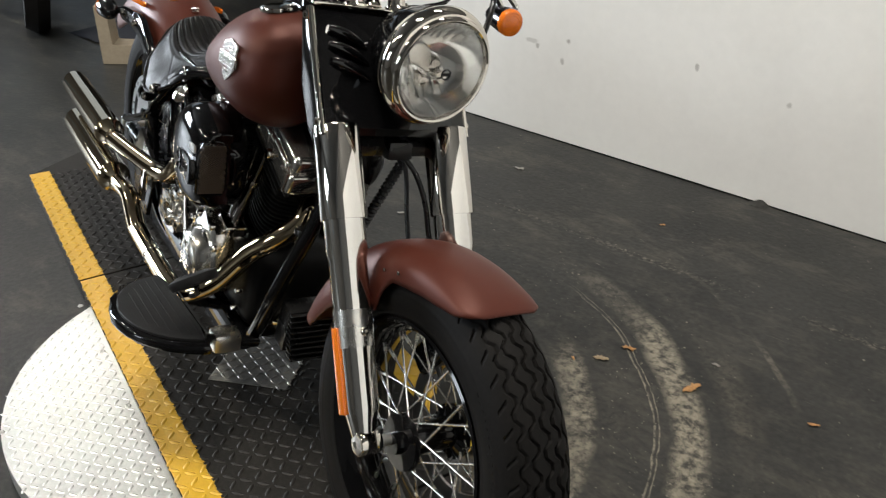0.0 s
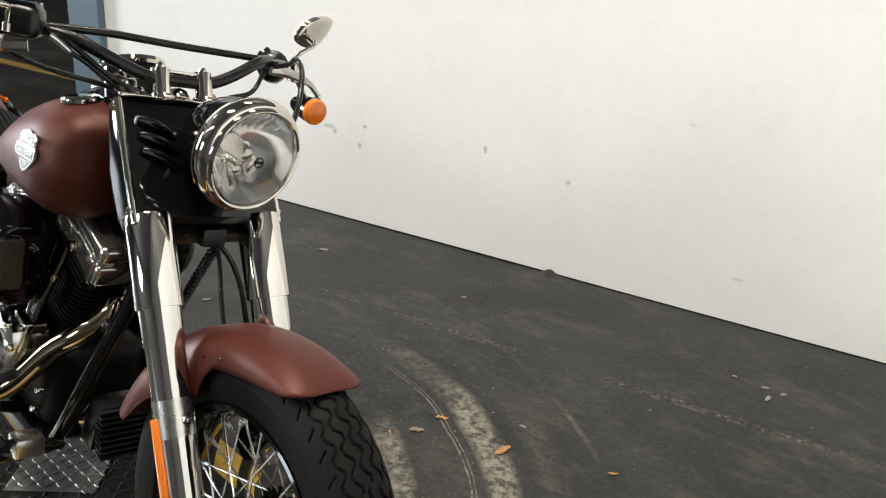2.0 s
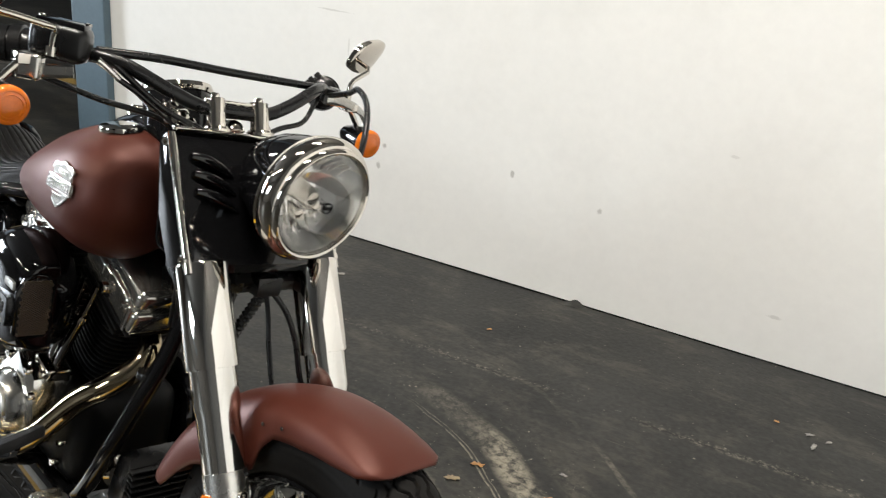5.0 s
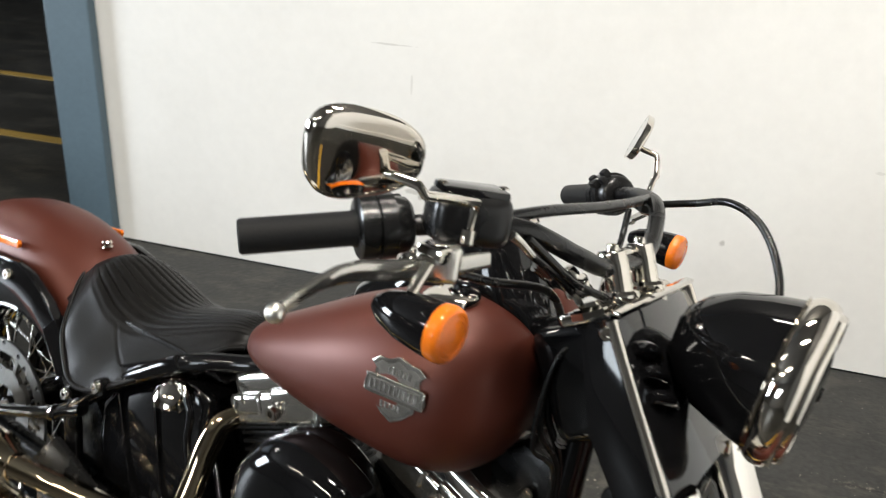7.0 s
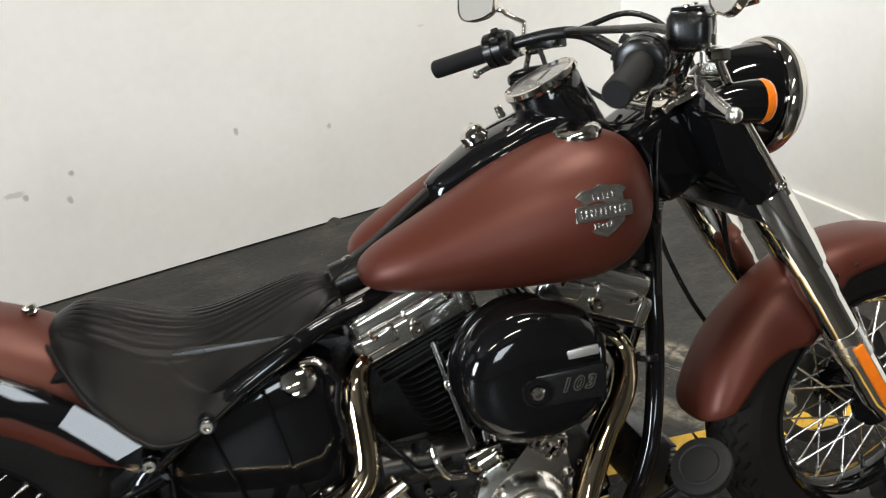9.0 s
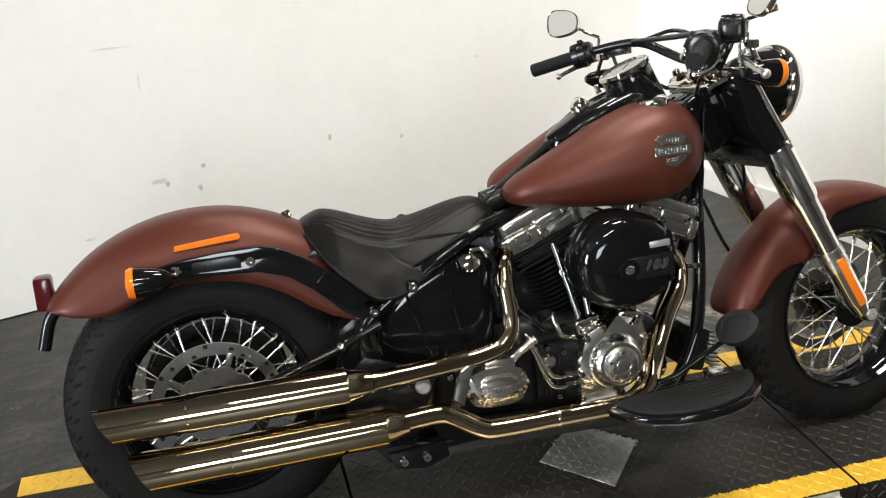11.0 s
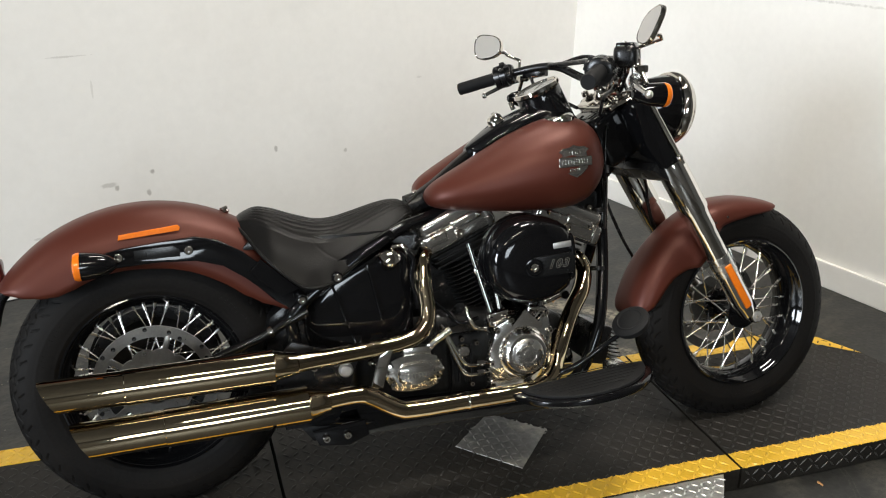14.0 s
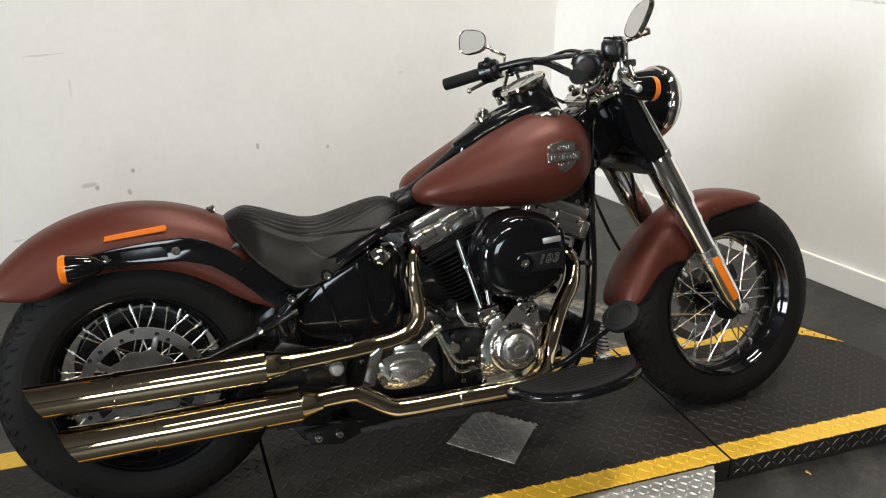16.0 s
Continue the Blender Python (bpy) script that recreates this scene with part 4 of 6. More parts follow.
# ---- frame, engine and pipes ----
for side in (-1, 1):
    part("down_tube", tube([(0.402, side * 0.012, 0.84), (0.397, side * 0.014, 0.68), (0.393, side * 0.022, 0.6), (0.386, side * 0.04, 0.525), (0.37, side * 0.068, 0.435), (0.347, side * 0.092, 0.34), (0.305, side * 0.1, 0.245), (0.26, side * 0.1, 0.195), (0.18, side * 0.1, 0.175), (-0.2, side * 0.11, 0.17), (-0.42, side * 0.12, 0.2), (-0.47, side * 0.13, 0.3)], 0.0165, 16, 6), GLOSS, bike, "gloss black frame tube")
    part("seat_rail", tube([(0.1, side * 0.03, 0.74), (-0.12, side * 0.07, 0.68), (-0.25, side * 0.125, 0.645), (-0.47, side * 0.135, 0.5), (-0.49, side * 0.135, 0.42), (-0.47, side * 0.13, 0.28)], 0.016, 16, 6), GLOSS, bike, "gloss black frame tube")
    part("swingarm", tube([(-0.42, side * 0.11, 0.31), (-0.6, side * 0.115, 0.32), (-0.86, side * 0.115, 0.325)], 0.021, 14, 4), BLACK, bike)
    part("swingarm_brace", tube([(-0.455, side * 0.145, 0.487), (-0.53, side * 0.14, 0.452), (-0.56, side * 0.138, 0.437), (-0.84, side * 0.125, 0.33)], 0.012, 14, 2), GLOSS, bike, "gloss black swingarm brace")
    part("brace_collar", lathe([(0.0, -0.006), (0.015, -0.006), (0.016, 0), (0.015, 0.006), (0, 0.006)], axis((-0.545, side * 0.139, 0.444), (-0.9, 0, -0.4)), 20), CHROME, bike)
mount = part("front_engine_mount", plate([(0.3, 0.6), (0.29, 0.69), (0.33, 0.72), (0.385, 0.7), (0.385, 0.62), (0.345, 0.585)], 0.1, pose(0, 0.035, 0) @ XZ, 0.012), BLACK, bike, "black front engine mount")
bolts(mount, [(0.355, -0.0165, 0.66), (0.32, -0.0165, 0.635)], (0, -1, 0), 0.009, 0.01)
part("horn", lathe([(0, 0.014), (0.02, 0.013), (0.036, 0.006), (0.038, -0.004), (0.03, -0.02), (0, -0.024)], axis((0.36, 0.09, 0.63), (0.6, 0.75, -0.2)), 36), BLACK, bike, "black horn disc")
part("steering_head", tube([(0.345, 0, 0.9), (0.42, 0, 0.77)], 0.03, 24, 0), GLOSS, bike)
part("backbone", tube([(0.36, 0, 0.85), (0.1, 0, 0.78), (-0.16, 0, 0.7)], 0.03, 16, 4), BLACK, bike)
OIL = [(-0.44, 0.34), (-0.465, 0.42), (-0.455, 0.5), (-0.4, 0.555), (-0.31, 0.6), (-0.23, 0.63), (-0.185, 0.6), (-0.175, 0.5), (-0.18, 0.4), (-0.22, 0.345)]
rings = []
for f_, d_ in ((0.03, 0.119), (0.4, 0.118), (0.7, 0.1155), (0.88, 0.111), (0.96, 0.104), (0.99, 0.095), (1.0, 0.07)):
    rings.append([Vector((-0.32 + (x + 0.32) * f_, -d_, 0.48 + (z - 0.48) * f_)) for x, z in OIL])
rings += [[Vector((v.x, -v.y, v.z)) for v in r] for r in rings[::-1]]
oil = part("oil_tank", loft(rings), GLOSS, bike, "gloss black horseshoe oil tank")
part("tank_rib", plate([(-0.335, 0.36), (-0.395, 0.55), (-0.389, 0.553), (-0.328, 0.362)], 0.248, XZ, 0.003), GLOSS, oil)
part("side_cover", plate([(-0.565, 0.36), (-0.545, 0.47), (-0.5, 0.5), (-0.43, 0.42), (-0.43, 0.33), (-0.5, 0.31)], 0.2, XZ, 0.02), BLACK, bike, "satin black inner fender")
part("tank_rib", plate([(-0.255, 0.36), (-0.3, 0.58), (-0.294, 0.583), (-0.248, 0.362)], 0.248, XZ, 0.003), GLOSS, oil)
filler = part("oil_filler", lathe([(0, 0.024), (0.015, 0.023), (0.026, 0.017), (0.028, 0.01), (0.02, 0.004), (0.016, -0.03), (0, -0.03)], axis((-0.244, -0.128, 0.592), (0.1, -0.75, 0.65)), 32), CHROME, bike, "chrome oil filler cap")
part("vent_hose", tube([(-0.2, -0.138, 0.612), (-0.185, -0.14, 0.585), (-0.19, -0.138, 0.54), (-0.18, -0.135, 0.49), (-0.175, -0.13, 0.46)], 0.0065, 12), GLOSS, bike, "black vent hose")
part("hose_fitting", tube([(-0.235, -0.128, 0.622), (-0.215, -0.135, 0.624), (-0.203, -0.138, 0.616), (-0.198, -0.138, 0.604)], 0.0062, 12), CHROME, bike, "chrome hose fitting")

case = part("crankcase", block(0.36, 0.22, 0.2, 0.05, pose(0.07, 0, 0.29), seg=4), WRINKLE, bike, "black engine crankcase")
part("gearbox", block(0.26, 0.23, 0.2, 0.04, pose(-0.21, 0, 0.3), seg=4), WRINKLE, bike, "black gearbox")
part("lower_rail", plate([(-0.5, 0.2), (-0.46, 0.145), (0.2, 0.135), (0.28, 0.17), (0.24, 0.2), (-0.4, 0.23)], 0.03, pose(0, -0.115, 0) @ XZ, 0.008), GLOSS, bike, "black lower frame rail")
part("engine_mount", plate([(-0.24, 0.4), (-0.25, 0.62), (-0.06, 0.66), (-0.02, 0.5), (0.02, 0.42)], 0.07, XZ, 0.01), BLACK, bike, "black engine rear mount")
PRIMARY = [(-0.3, 0.235), (-0.33, 0.3), (-0.31, 0.365), (-0.25, 0.4), (-0.1, 0.405), (0.1, 0.425), (0.19, 0.42), (0.255, 0.37), (0.275, 0.3), (0.25, 0.225), (0.17, 0.185), (-0.1, 0.19)]
part("primary_cover", plate(PRIMARY, 0.075, pose(0, 0.15, 0) @ XZ, 0.02), GLOSS, bike, "gloss black primary chain cover")
part("sump", block(0.5, 0.16, 0.05, 0.015, pose(-0.02, 0, 0.185)), BLACK, bike)
part("starter_motor", tube([(-0.13, -0.1, 0.405), (0.02, -0.1, 0.405)], 0.035, 28, 0), BLACK, bike)
CRANK = Vector((0.09, 0, 0.285))
for lean, nm in ((-1, "rear"), (1, "front")):
    up = Vector((lean * math.sin(radians(22.5)), 0, math.cos(radians(22.5))))
    A = Matrix.Translation(CRANK) @ pose(0, 0, 0, 0, lean * 22.5)
    bm = tube([tuple(CRANK + up * 0.1), tuple(CRANK + up * 0.34)], 0.052, 32, 0)
    cyl = part("cylinder", bm, WRINKLE, bike, "black finned cylinder")
    fin = part("fin", plate(superellipse(0.07, 0.079, 3.2, 28), 0.0042, None, 0.001), WRINKLE, cyl, at=A @ pose(0, 0, 0.148))
    for k in range(1, 13):
        ob = new("fin", fin.data)
        ob.parent, ob.matrix_basis = cyl, A @ pose(0, 0, 0.148 + 0.0122 * k)
    bm = block(0.15, 0.165, 0.03, 0.012, A @ pose(0, 0, 0.325))
    for k in range(3):
        block(0.168, 0.18, 0.006, 0.002, A @ pose(0, 0, 0.315 + 0.014 * k), bm)
    part("cylinder_head", bm, WRINKLE, bike, "black finned cylinder head")
    B = A @ pose(0.022 if lean > 0 else 0.006, 0, 0)
    rocker = part("rocker_cover", block(0.21, 0.19, 0.05, 0.012, B @ pose(0, 0, 0.38), seg=3), ALLOY, bike, "polished alloy rocker cover")
    part("rocker_lid", block(0.19, 0.178, 0.046, 0.018, B @ pose(0, 0, 0.418), seg=3), ALLOY, rocker)
    part("rocker_step", block(0.07, 0.196, 0.036, 0.011, B @ pose(-0.062, 0, 0.388), seg=3), ALLOY, rocker)
    part("rocker_step", block(0.085, 0.192, 0.03, 0.011, B @ pose(0.03, 0, 0.398), seg=3), ALLOY, rocker)
    part("rocker_rib", block(0.012, 0.198, 0.05, 0.004, B @ pose(0.086, 0, 0.38)), ALLOY, rocker)
    part("gasket", block(0.206, 0.188, 0.004, 0, B @ pose(0, 0, 0.353)), BLACK, rocker, smooth=False)
    bolts(rocker, [tuple(B @ Vector((sx, -0.09, 0.395))) for sx in (-0.066, 0.066)], (0, -0.6, 0.8), 0.0085, 0.01)
    bolts(rocker, [tuple(B @ Vector((0.0, -0.0955, 0.376)))], (0, -1, 0), 0.012, 0.012)
    # pushrod tubes from the cam cover
    for off in (-0.02, 0.02):
        foot = Vector((0.09 + lean * 0.055 + off * 0.6, -0.125, 0.415))
        head = CRANK + up * 0.345 + Vector((off * 1.3 - lean * 0.045, -0.085, 0))
        tubeob = part("pushrod_tube", tube([tuple(foot), tuple(foot.lerp(head, 0.62)), tuple(foot.lerp(head, 0.621)), tuple(head)], 0.0085, 18, 0), DUSKY, bike, "dull chrome pushrod tube")
        part("tube_collar", lathe([(0, -0.007), (0.012, -0.007), (0.0135, 0), (0.012, 0.007), (0, 0.007)], axis(foot.lerp(head, 0.62), head - foot), 20), CHROME, tubeob)
    block_ob = part("tappet_block", block(0.062, 0.05, 0.036, 0.008, pose(0.09 + lean * 0.055, -0.122, 0.412, 0, lean * 14), seg=3), CHROME, bike, "chrome tappet block")
    bolts(block_ob, [(0.09 + lean * 0.055 - 0.022, -0.147, 0.412), (0.09 + lean * 0.055 + 0.022, -0.147, 0.412)], (0, -1, 0), 0.007, 0.008)
CAM = [(0.0, 0.22), (-0.006, 0.3), (0.008, 0.352), (0.02, 0.4), (0.06, 0.42), (0.1, 0.405), (0.14, 0.425), (0.172, 0.405), (0.18, 0.36), (0.168, 0.3), (0.15, 0.25), (0.12, 0.23), (0.06, 0.215)]
cam_ob = part("cam_cover", plate(CAM, 0.085, pose(0, -0.128, 0) @ XZ, 0.026), POLISH, bike, "polished cam cover")
part("cover_boss", lathe([(0, 0.036), (0.052, 0.035), (0.062, 0.026), (0.07, 0.0), (0.072, -0.012), (0, -0.012)], axis((0.092, -0.163, 0.322), (0, -1, 0)), 56), POLISH, cam_ob)
timer = part("timer_cover", lathe([(0, 0.01), (0.014, 0.0095), (0.0145, 0.008), (0.02, 0.008), (0.0205, 0.0095), (0.026, 0.0095), (0.0265, 0.008), (0.036, 0.0075), (0.0425, 0.003), (0.043, -0.002), (0, -0.002)], axis((0.092, -0.199, 0.322), (0, -1, 0)), 64), SATIN, bike, "round polished timer cover")
bolts(timer, [(0.092 + 0.031 * math.cos(a), -0.2065, 0.322 + 0.031 * math.sin(a)) for a in [radians(18 + 72 * k) for k in range(5)]], (0, -1, 0), 0.0045, 0.004)
bolts(cam_ob, [(0.005, -0.163, 0.24), (0.004, -0.163, 0.3), (0.022, -0.163, 0.385), (0.06, -0.163, 0.41), (0.145, -0.163, 0.412), (0.168, -0.163, 0.37), (0.155, -0.163, 0.265)], (0, -1, 0), 0.0085, 0.012)
part("oil_filter", lathe([(0, 0.09), (0.03, 0.088), (0.038, 0.08), (0.039, 0.0), (0, 0.0)], axis((0.2, -0.02, 0.24), (1, 0, 0)), 40), CHROME, bike, "chrome oil filter")
for k, z in enumerate((0.275, 0.3)):
    part("oil_line", tube([(-0.005, -0.15, z), (-0.05, -0.155, z - 0.002), (-0.075, -0.155, z + 0.02), (-0.11, -0.15, 0.38 + 0.01 * k), (-0.12, -0.14, 0.41)], 0.0055, 12), CHROME, bike, "chrome oil line")
    part("line_nut", lathe([(0, -0.009), (0.0095, -0.009), (0.0095, 0.009), (0, 0.009)], axis((-0.022, -0.152, z), (1, 0, 0)), 6), CHROME, bike, smooth=False)
part("clutch_line", tube([(-0.02, -0.14, 0.418), (-0.07, -0.145, 0.41), (-0.1, -0.13, 0.44), (-0.16, -0.1, 0.5)], 0.005, 10), GLOSS, bike)
TR = [(x - 0.2, z + 0.302) for x, z in superellipse(0.078, 0.047, 2.6, 40)]
trans = part("gearbox_cover", plate(TR, 0.06, pose(0, -0.135, 0) @ XZ, 0.02), POLISH, bike, "polished gearbox side cover")
for k in range(8):
    part("cover_mark", block(0.005, 0.002, 0.012, 0.0005, pose(-0.235 + 0.0095 * k, -0.1755, 0.298)), SATIN, trans, smooth=False)
part("cable_inlet", tube([(-0.165, -0.14, 0.35), (-0.14, -0.15, 0.375), (-0.1, -0.15, 0.4)], 0.012, 16), POLISH, trans)
part("cover_step", plate([(x * 0.62 - 0.196, z * 0.6 + 0.3) for x, z in superellipse(0.078, 0.047, 3.0, 32)], 0.03, pose(0, -0.16, 0) @ XZ, 0.008), POLISH, trans)
part("cover_top", block(0.075, 0.04, 0.03, 0.01, pose(-0.19, -0.14, 0.352)), POLISH, trans)
bolts(trans, [(-0.2 + 0.07 * math.cos(a), -0.152, 0.302 + 0.04 * math.sin(a)) for a in [radians(25 + 72 * k) for k in range(5)]], (0, -1, 0), 0.007, 0.012)

bolts(case, [(-0.035, -0.112, 0.235), (-0.02, -0.112, 0.345), (-0.06, -0.112, 0.36), (0.205, -0.112, 0.35), (0.215, -0.112, 0.285), (0.2, -0.112, 0.235)], (0, -1, 0), 0.0075, 0.014)
for k in range(4):
    part("case_rib", block(0.006, 0.012, 0.1, 0.002, pose(-0.085 + 0.018 * k, -0.112, 0.29)), WRINKLE, case)
part("case_boss", lathe([(0, 0.016), (0.014, 0.015), (0.02, 0.008), (0.021, 0.0), (0, 0)], axis((-0.055, -0.11, 0.325), (0, -1, 0)), 28), POLISH, case, "polished case plug")
part("oil_fitting", tube([(0.0, -0.14, 0.385), (-0.03, -0.148, 0.395), (-0.045, -0.148, 0.42), (-0.05, -0.135, 0.45)], 0.006, 12), CHROME, bike, "chrome oil fitting")
part("sensor_plug", lathe([(0, 0.03), (0.009, 0.029), (0.011, 0.022), (0.012, 0.0), (0, 0)], axis((-0.07, -0.12, 0.44), (0.3, -0.8, 0.5)), 20), BLACK, bike)

# air cleaner
AC = axis((0.1, -0.125, 0.567), (0, -1, 0))
cover = lathe([(0, 0.0), (0.108, 0.0), (0.114, 0.01), (0.1145, 0.032), (0.111, 0.037), (0.1135, 0.042), (0.113, 0.058), (0.11, 0.074), (0.104, 0.088), (0.094, 0.0985), (0.08, 0.105), (0.06, 0.109), (0.035, 0.1105), (0, 0.111)], AC, 96)
for v in cover.verts:
    if v.co.x > 0.1 and v.co.y < -0.16:
        v.co.x = min(0.1 + 1.36 * (v.co.x - 0.1), 0.205 + 0.02 * max(0, v.co.x - 0.19))
cleaner = part("air_cleaner", cover, GLOSS, bike, "round gloss black air cleaner")
INSERT = pose(0.146, -0.233, 0.56, 0, 0, -6.6)
part("cleaner_insert", plate([(-0.05, -0.03), (-0.062, -0.02), (-0.066, -0.004), (-0.061, 0.012), (-0.048, 0.022), (0.054, 0.03), (0.06, 0.02), (0.06, -0.014), (0.054, -0.024)], 0.018, INSERT @ XZ, 0.004), BLACK, cleaner, "black raised insert")
part("bolt_boss", lathe([(0.0, 0.0), (0.023, 0.0), (0.0235, 0.003), (0.0205, 0.0035), (0.0195, 0.001), (0, 0.001)], INSERT @ axis((-0.046, -0.0093, -0.003), (0, -1, 0)), 40), GLOSS, cleaner)
bolts(cleaner, [tuple(INSERT @ Vector((-0.046, -0.01, -0.003)))], (-0.115, -0.99, 0), 0.011, 0.008)
part("cleaner_bar", block(0.05, 0.006, 0.015, 0.0025, pose(0.174, -0.234, 0.608, 0, -5, -6)), STEEL, cleaner, "short pale grey bar")
for nm, swell, deep, mat, label in (("number", 0.0016, 0.001, PEWTER, "metal outlined number 103"), ("number_face", -0.0004, 0.0018, GLOSS, "black face of the number")):
    font = bpy.data.curves.new(nm, "FONT")
    font.body, font.size, font.extrude, font.shear, font.align_x, font.align_y = "103", 0.029, deep, 0.4, "CENTER", "CENTER"
    font.space_character, font.offset = 1.28, swell
    number = new(nm, font)
    number.parent, number.matrix_basis = cleaner, INSERT @ pose(0.014, -0.0098, 0.003, 90, 0, 0) @ pose(0, 0, 0, 0, 0, 3)
    font.materials.append(mat)
    number["label"] = label
# forward facing intake grille
GR = [(-0.03, -0.046), (-0.031, 0.026), (-0.02, 0.05), (0.0, 0.058), (0.018, 0.054), (0.029, 0.042), (0.031, -0.04), (0.022, -0.055), (-0.016, -0.056)]
gm = pose(0.206, -0.202, 0.573) @ Matrix(((0, 0, 1, 0), (1, 0, 0, 0), (0, 1, 0, 0), (0, 0, 0, 1)))
grille = part("intake_frame", plate([(x * 1.12, y * 1.09) for x, y in GR], 0.01, gm, 0.003), GLOSS, cleaner, "gloss black intake surround")
part("intake_lip", plate([(x * 0.96, y * 0.97) for x, y in GR], 0.004, gm @ pose(0, 0, 0.0042), 0.0015), BLACK, grille)
bm = bmesh.new()
for i in range(8):
    for j in range(17):
        x, y = -0.025 + 0.0066 * i + 0.0033 * (j % 2), -0.05 + 0.0062 * j
        lathe([(0.0019, 0), (0.0032, 0), (0.0032, 0.0018), (0.0019, 0.0018)], gm @ pose(x, y, 0.0062), 6, bm, closed=True)
part("intake_mesh", bm, MESH, grille, "fine metal mesh", smooth=False)

# exhaust
EY = -0.236
front_pipe = part("exhaust_pipe", tube([(0.235, -0.01, 0.53, 0.021), (0.28, -0.014, 0.534, 0.021), (0.314, -0.026, 0.522, 0.0215), (0.323, -0.048, 0.49, 0.0225), (0.3, -0.085, 0.448, 0.0225), (0.25, -0.118, 0.392, 0.0225), (0.197, -0.158, 0.306, 0.0225), (0.163, -0.198, 0.265, 0.0225), (0.125, -0.22, 0.244, 0.0225), (0.07, -0.228, 0.236, 0.0225), (-0.08, -0.228, 0.233, 0.0225), (-0.22, -0.226, 0.23, 0.0225), (-0.262, -0.226, 0.238, 0.0225), (-0.325, -0.226, 0.277, 0.0225), (-0.36, -0.228, 0.289, 0.0225), (-0.44, EY, 0.289, 0.0225)], 0.022, 28, 8), PIPE, bike, "chrome front exhaust pipe")
part("pipe_seam", lathe([(0.0228, -0.004), (0.0242, -0.002), (0.0242, 0.002), (0.0228, 0.004)], axis((-0.085, -0.228, 0.233), (1, 0, 0)), 32), CHROME, front_pipe)
rear_pipe = part("exhaust_pipe", tube([(-0.08, -0.03, 0.6, 0.02), (-0.12, -0.06, 0.598, 0.02), (-0.15, -0.1, 0.58, 0.0205), (-0.157, -0.122, 0.54, 0.021), (-0.156, -0.142, 0.49, 0.021), (-0.157, -0.155, 0.455, 0.021), (-0.166, -0.165, 0.427, 0.021), (-0.192, -0.173, 0.402, 0.021), (-0.23, -0.18, 0.392, 0.0215), (-0.28, -0.19, 0.388, 0.0215), (-0.38, -0.212, 0.388, 0.0215), (-0.5, EY, 0.389, 0.0215)], 0.021, 28, 8), PIPE, bike, "chrome rear exhaust pipe")


def slash_tube(x0, x1, y, z0, z1, r0, r1, cut):
    """A hollow pipe with a slanted mouth at x1."""
    bm = bmesh.new()
    rings = []
    for x, r, c in ((x0, r0, 0), (x1, r1, cut), (x1 + 0.003, r1 - 0.003, cut), (x1 + 0.16, r1 - 0.006, 0)):
        z = z0 + (z1 - z0) * (x - x0) / (x1 - x0)
        rings.append([Vector((x + c * math.sin(a) * -r, y + r * math.cos(a), z + r * math.sin(a))) for a in [2 * math.pi * k / 48 for k in range(48)]])
    return loft(rings, cap=False)


for z0, z1, xs, cone, tip, r in ((0.389, 0.382, -0.553, -0.497, (-0.875, -1.032), 0.04), (0.286, 0.273, -0.48, -0.428, (-0.8, -0.976), 0.0435)):
    zc = lambda x: z0 + (z1 - z0) * (x - xs) / (tip[1] - xs)
    muff = part("muffler", lathe([(0.0, 0.0), (0.022, 0.0), (0.025, 0.002), (0.0265, 0.012), (r - 0.005, abs(xs - cone) - 0.006), (r, abs(xs - cone)), (r, abs(tip[0] - cone)), (r - 0.0035, abs(tip[0] - cone) + 0.004), (0.03, abs(tip[0] - cone) + 0.004)], axis((cone, EY, z0 + 0.001), (-1, 0, (z1 - z0) / abs(tip[1] - xs))), 48), PIPE, bike, "long chrome muffler")
    part("muffler_tip", slash_tube(tip[0] + 0.003, tip[1], EY, zc(tip[0]), zc(tip[1]), r - 0.0015, r - 0.002, 0.55), PIPE, muff, "slash-cut chrome tip")
part("pipe_bracket", plate([(-0.322, 0.29), (-0.3, 0.37), (-0.276, 0.385), (-0.264, 0.385), (-0.293, 0.29)], 0.014, pose(0, -0.205, 0) @ XZ, 0.004), FORK, bike, "chrome pipe bracket")
part("muffler_mount", plate([(-0.53, 0.2), (-0.56, 0.36), (-0.5, 0.42), (-0.34, 0.36), (-0.4, 0.2)], 0.012, pose(0, -0.16, 0) @ XZ, 0.003), BLACK, bike)
bolts(bike, [(-0.4, -0.168, 0.355), (-0.452, -0.168, 0.35), (-0.31, -0.168, 0.345)], (0, -1, 0), 0.009, 0.01)
part("pivot_cap", lathe([(0, 0.014), (0.012, 0.013), (0.017, 0.008), (0.018, 0.0), (0, 0)], axis((-0.375, -0.168, 0.335), (0, -1, 0)), 32), STEEL, bike)
part("lower_bracket", plate([(-0.47, 0.2), (-0.455, 0.16), (-0.38, 0.15), (-0.33, 0.17), (-0.34, 0.21)], 0.014, pose(0, -0.19, 0) @ XZ, 0.004), GLOSS, bike)
bolts(bike, [(-0.437, -0.198, 0.178), (-0.385, -0.198, 0.18)], (0, -1, 0), 0.01, 0.01)

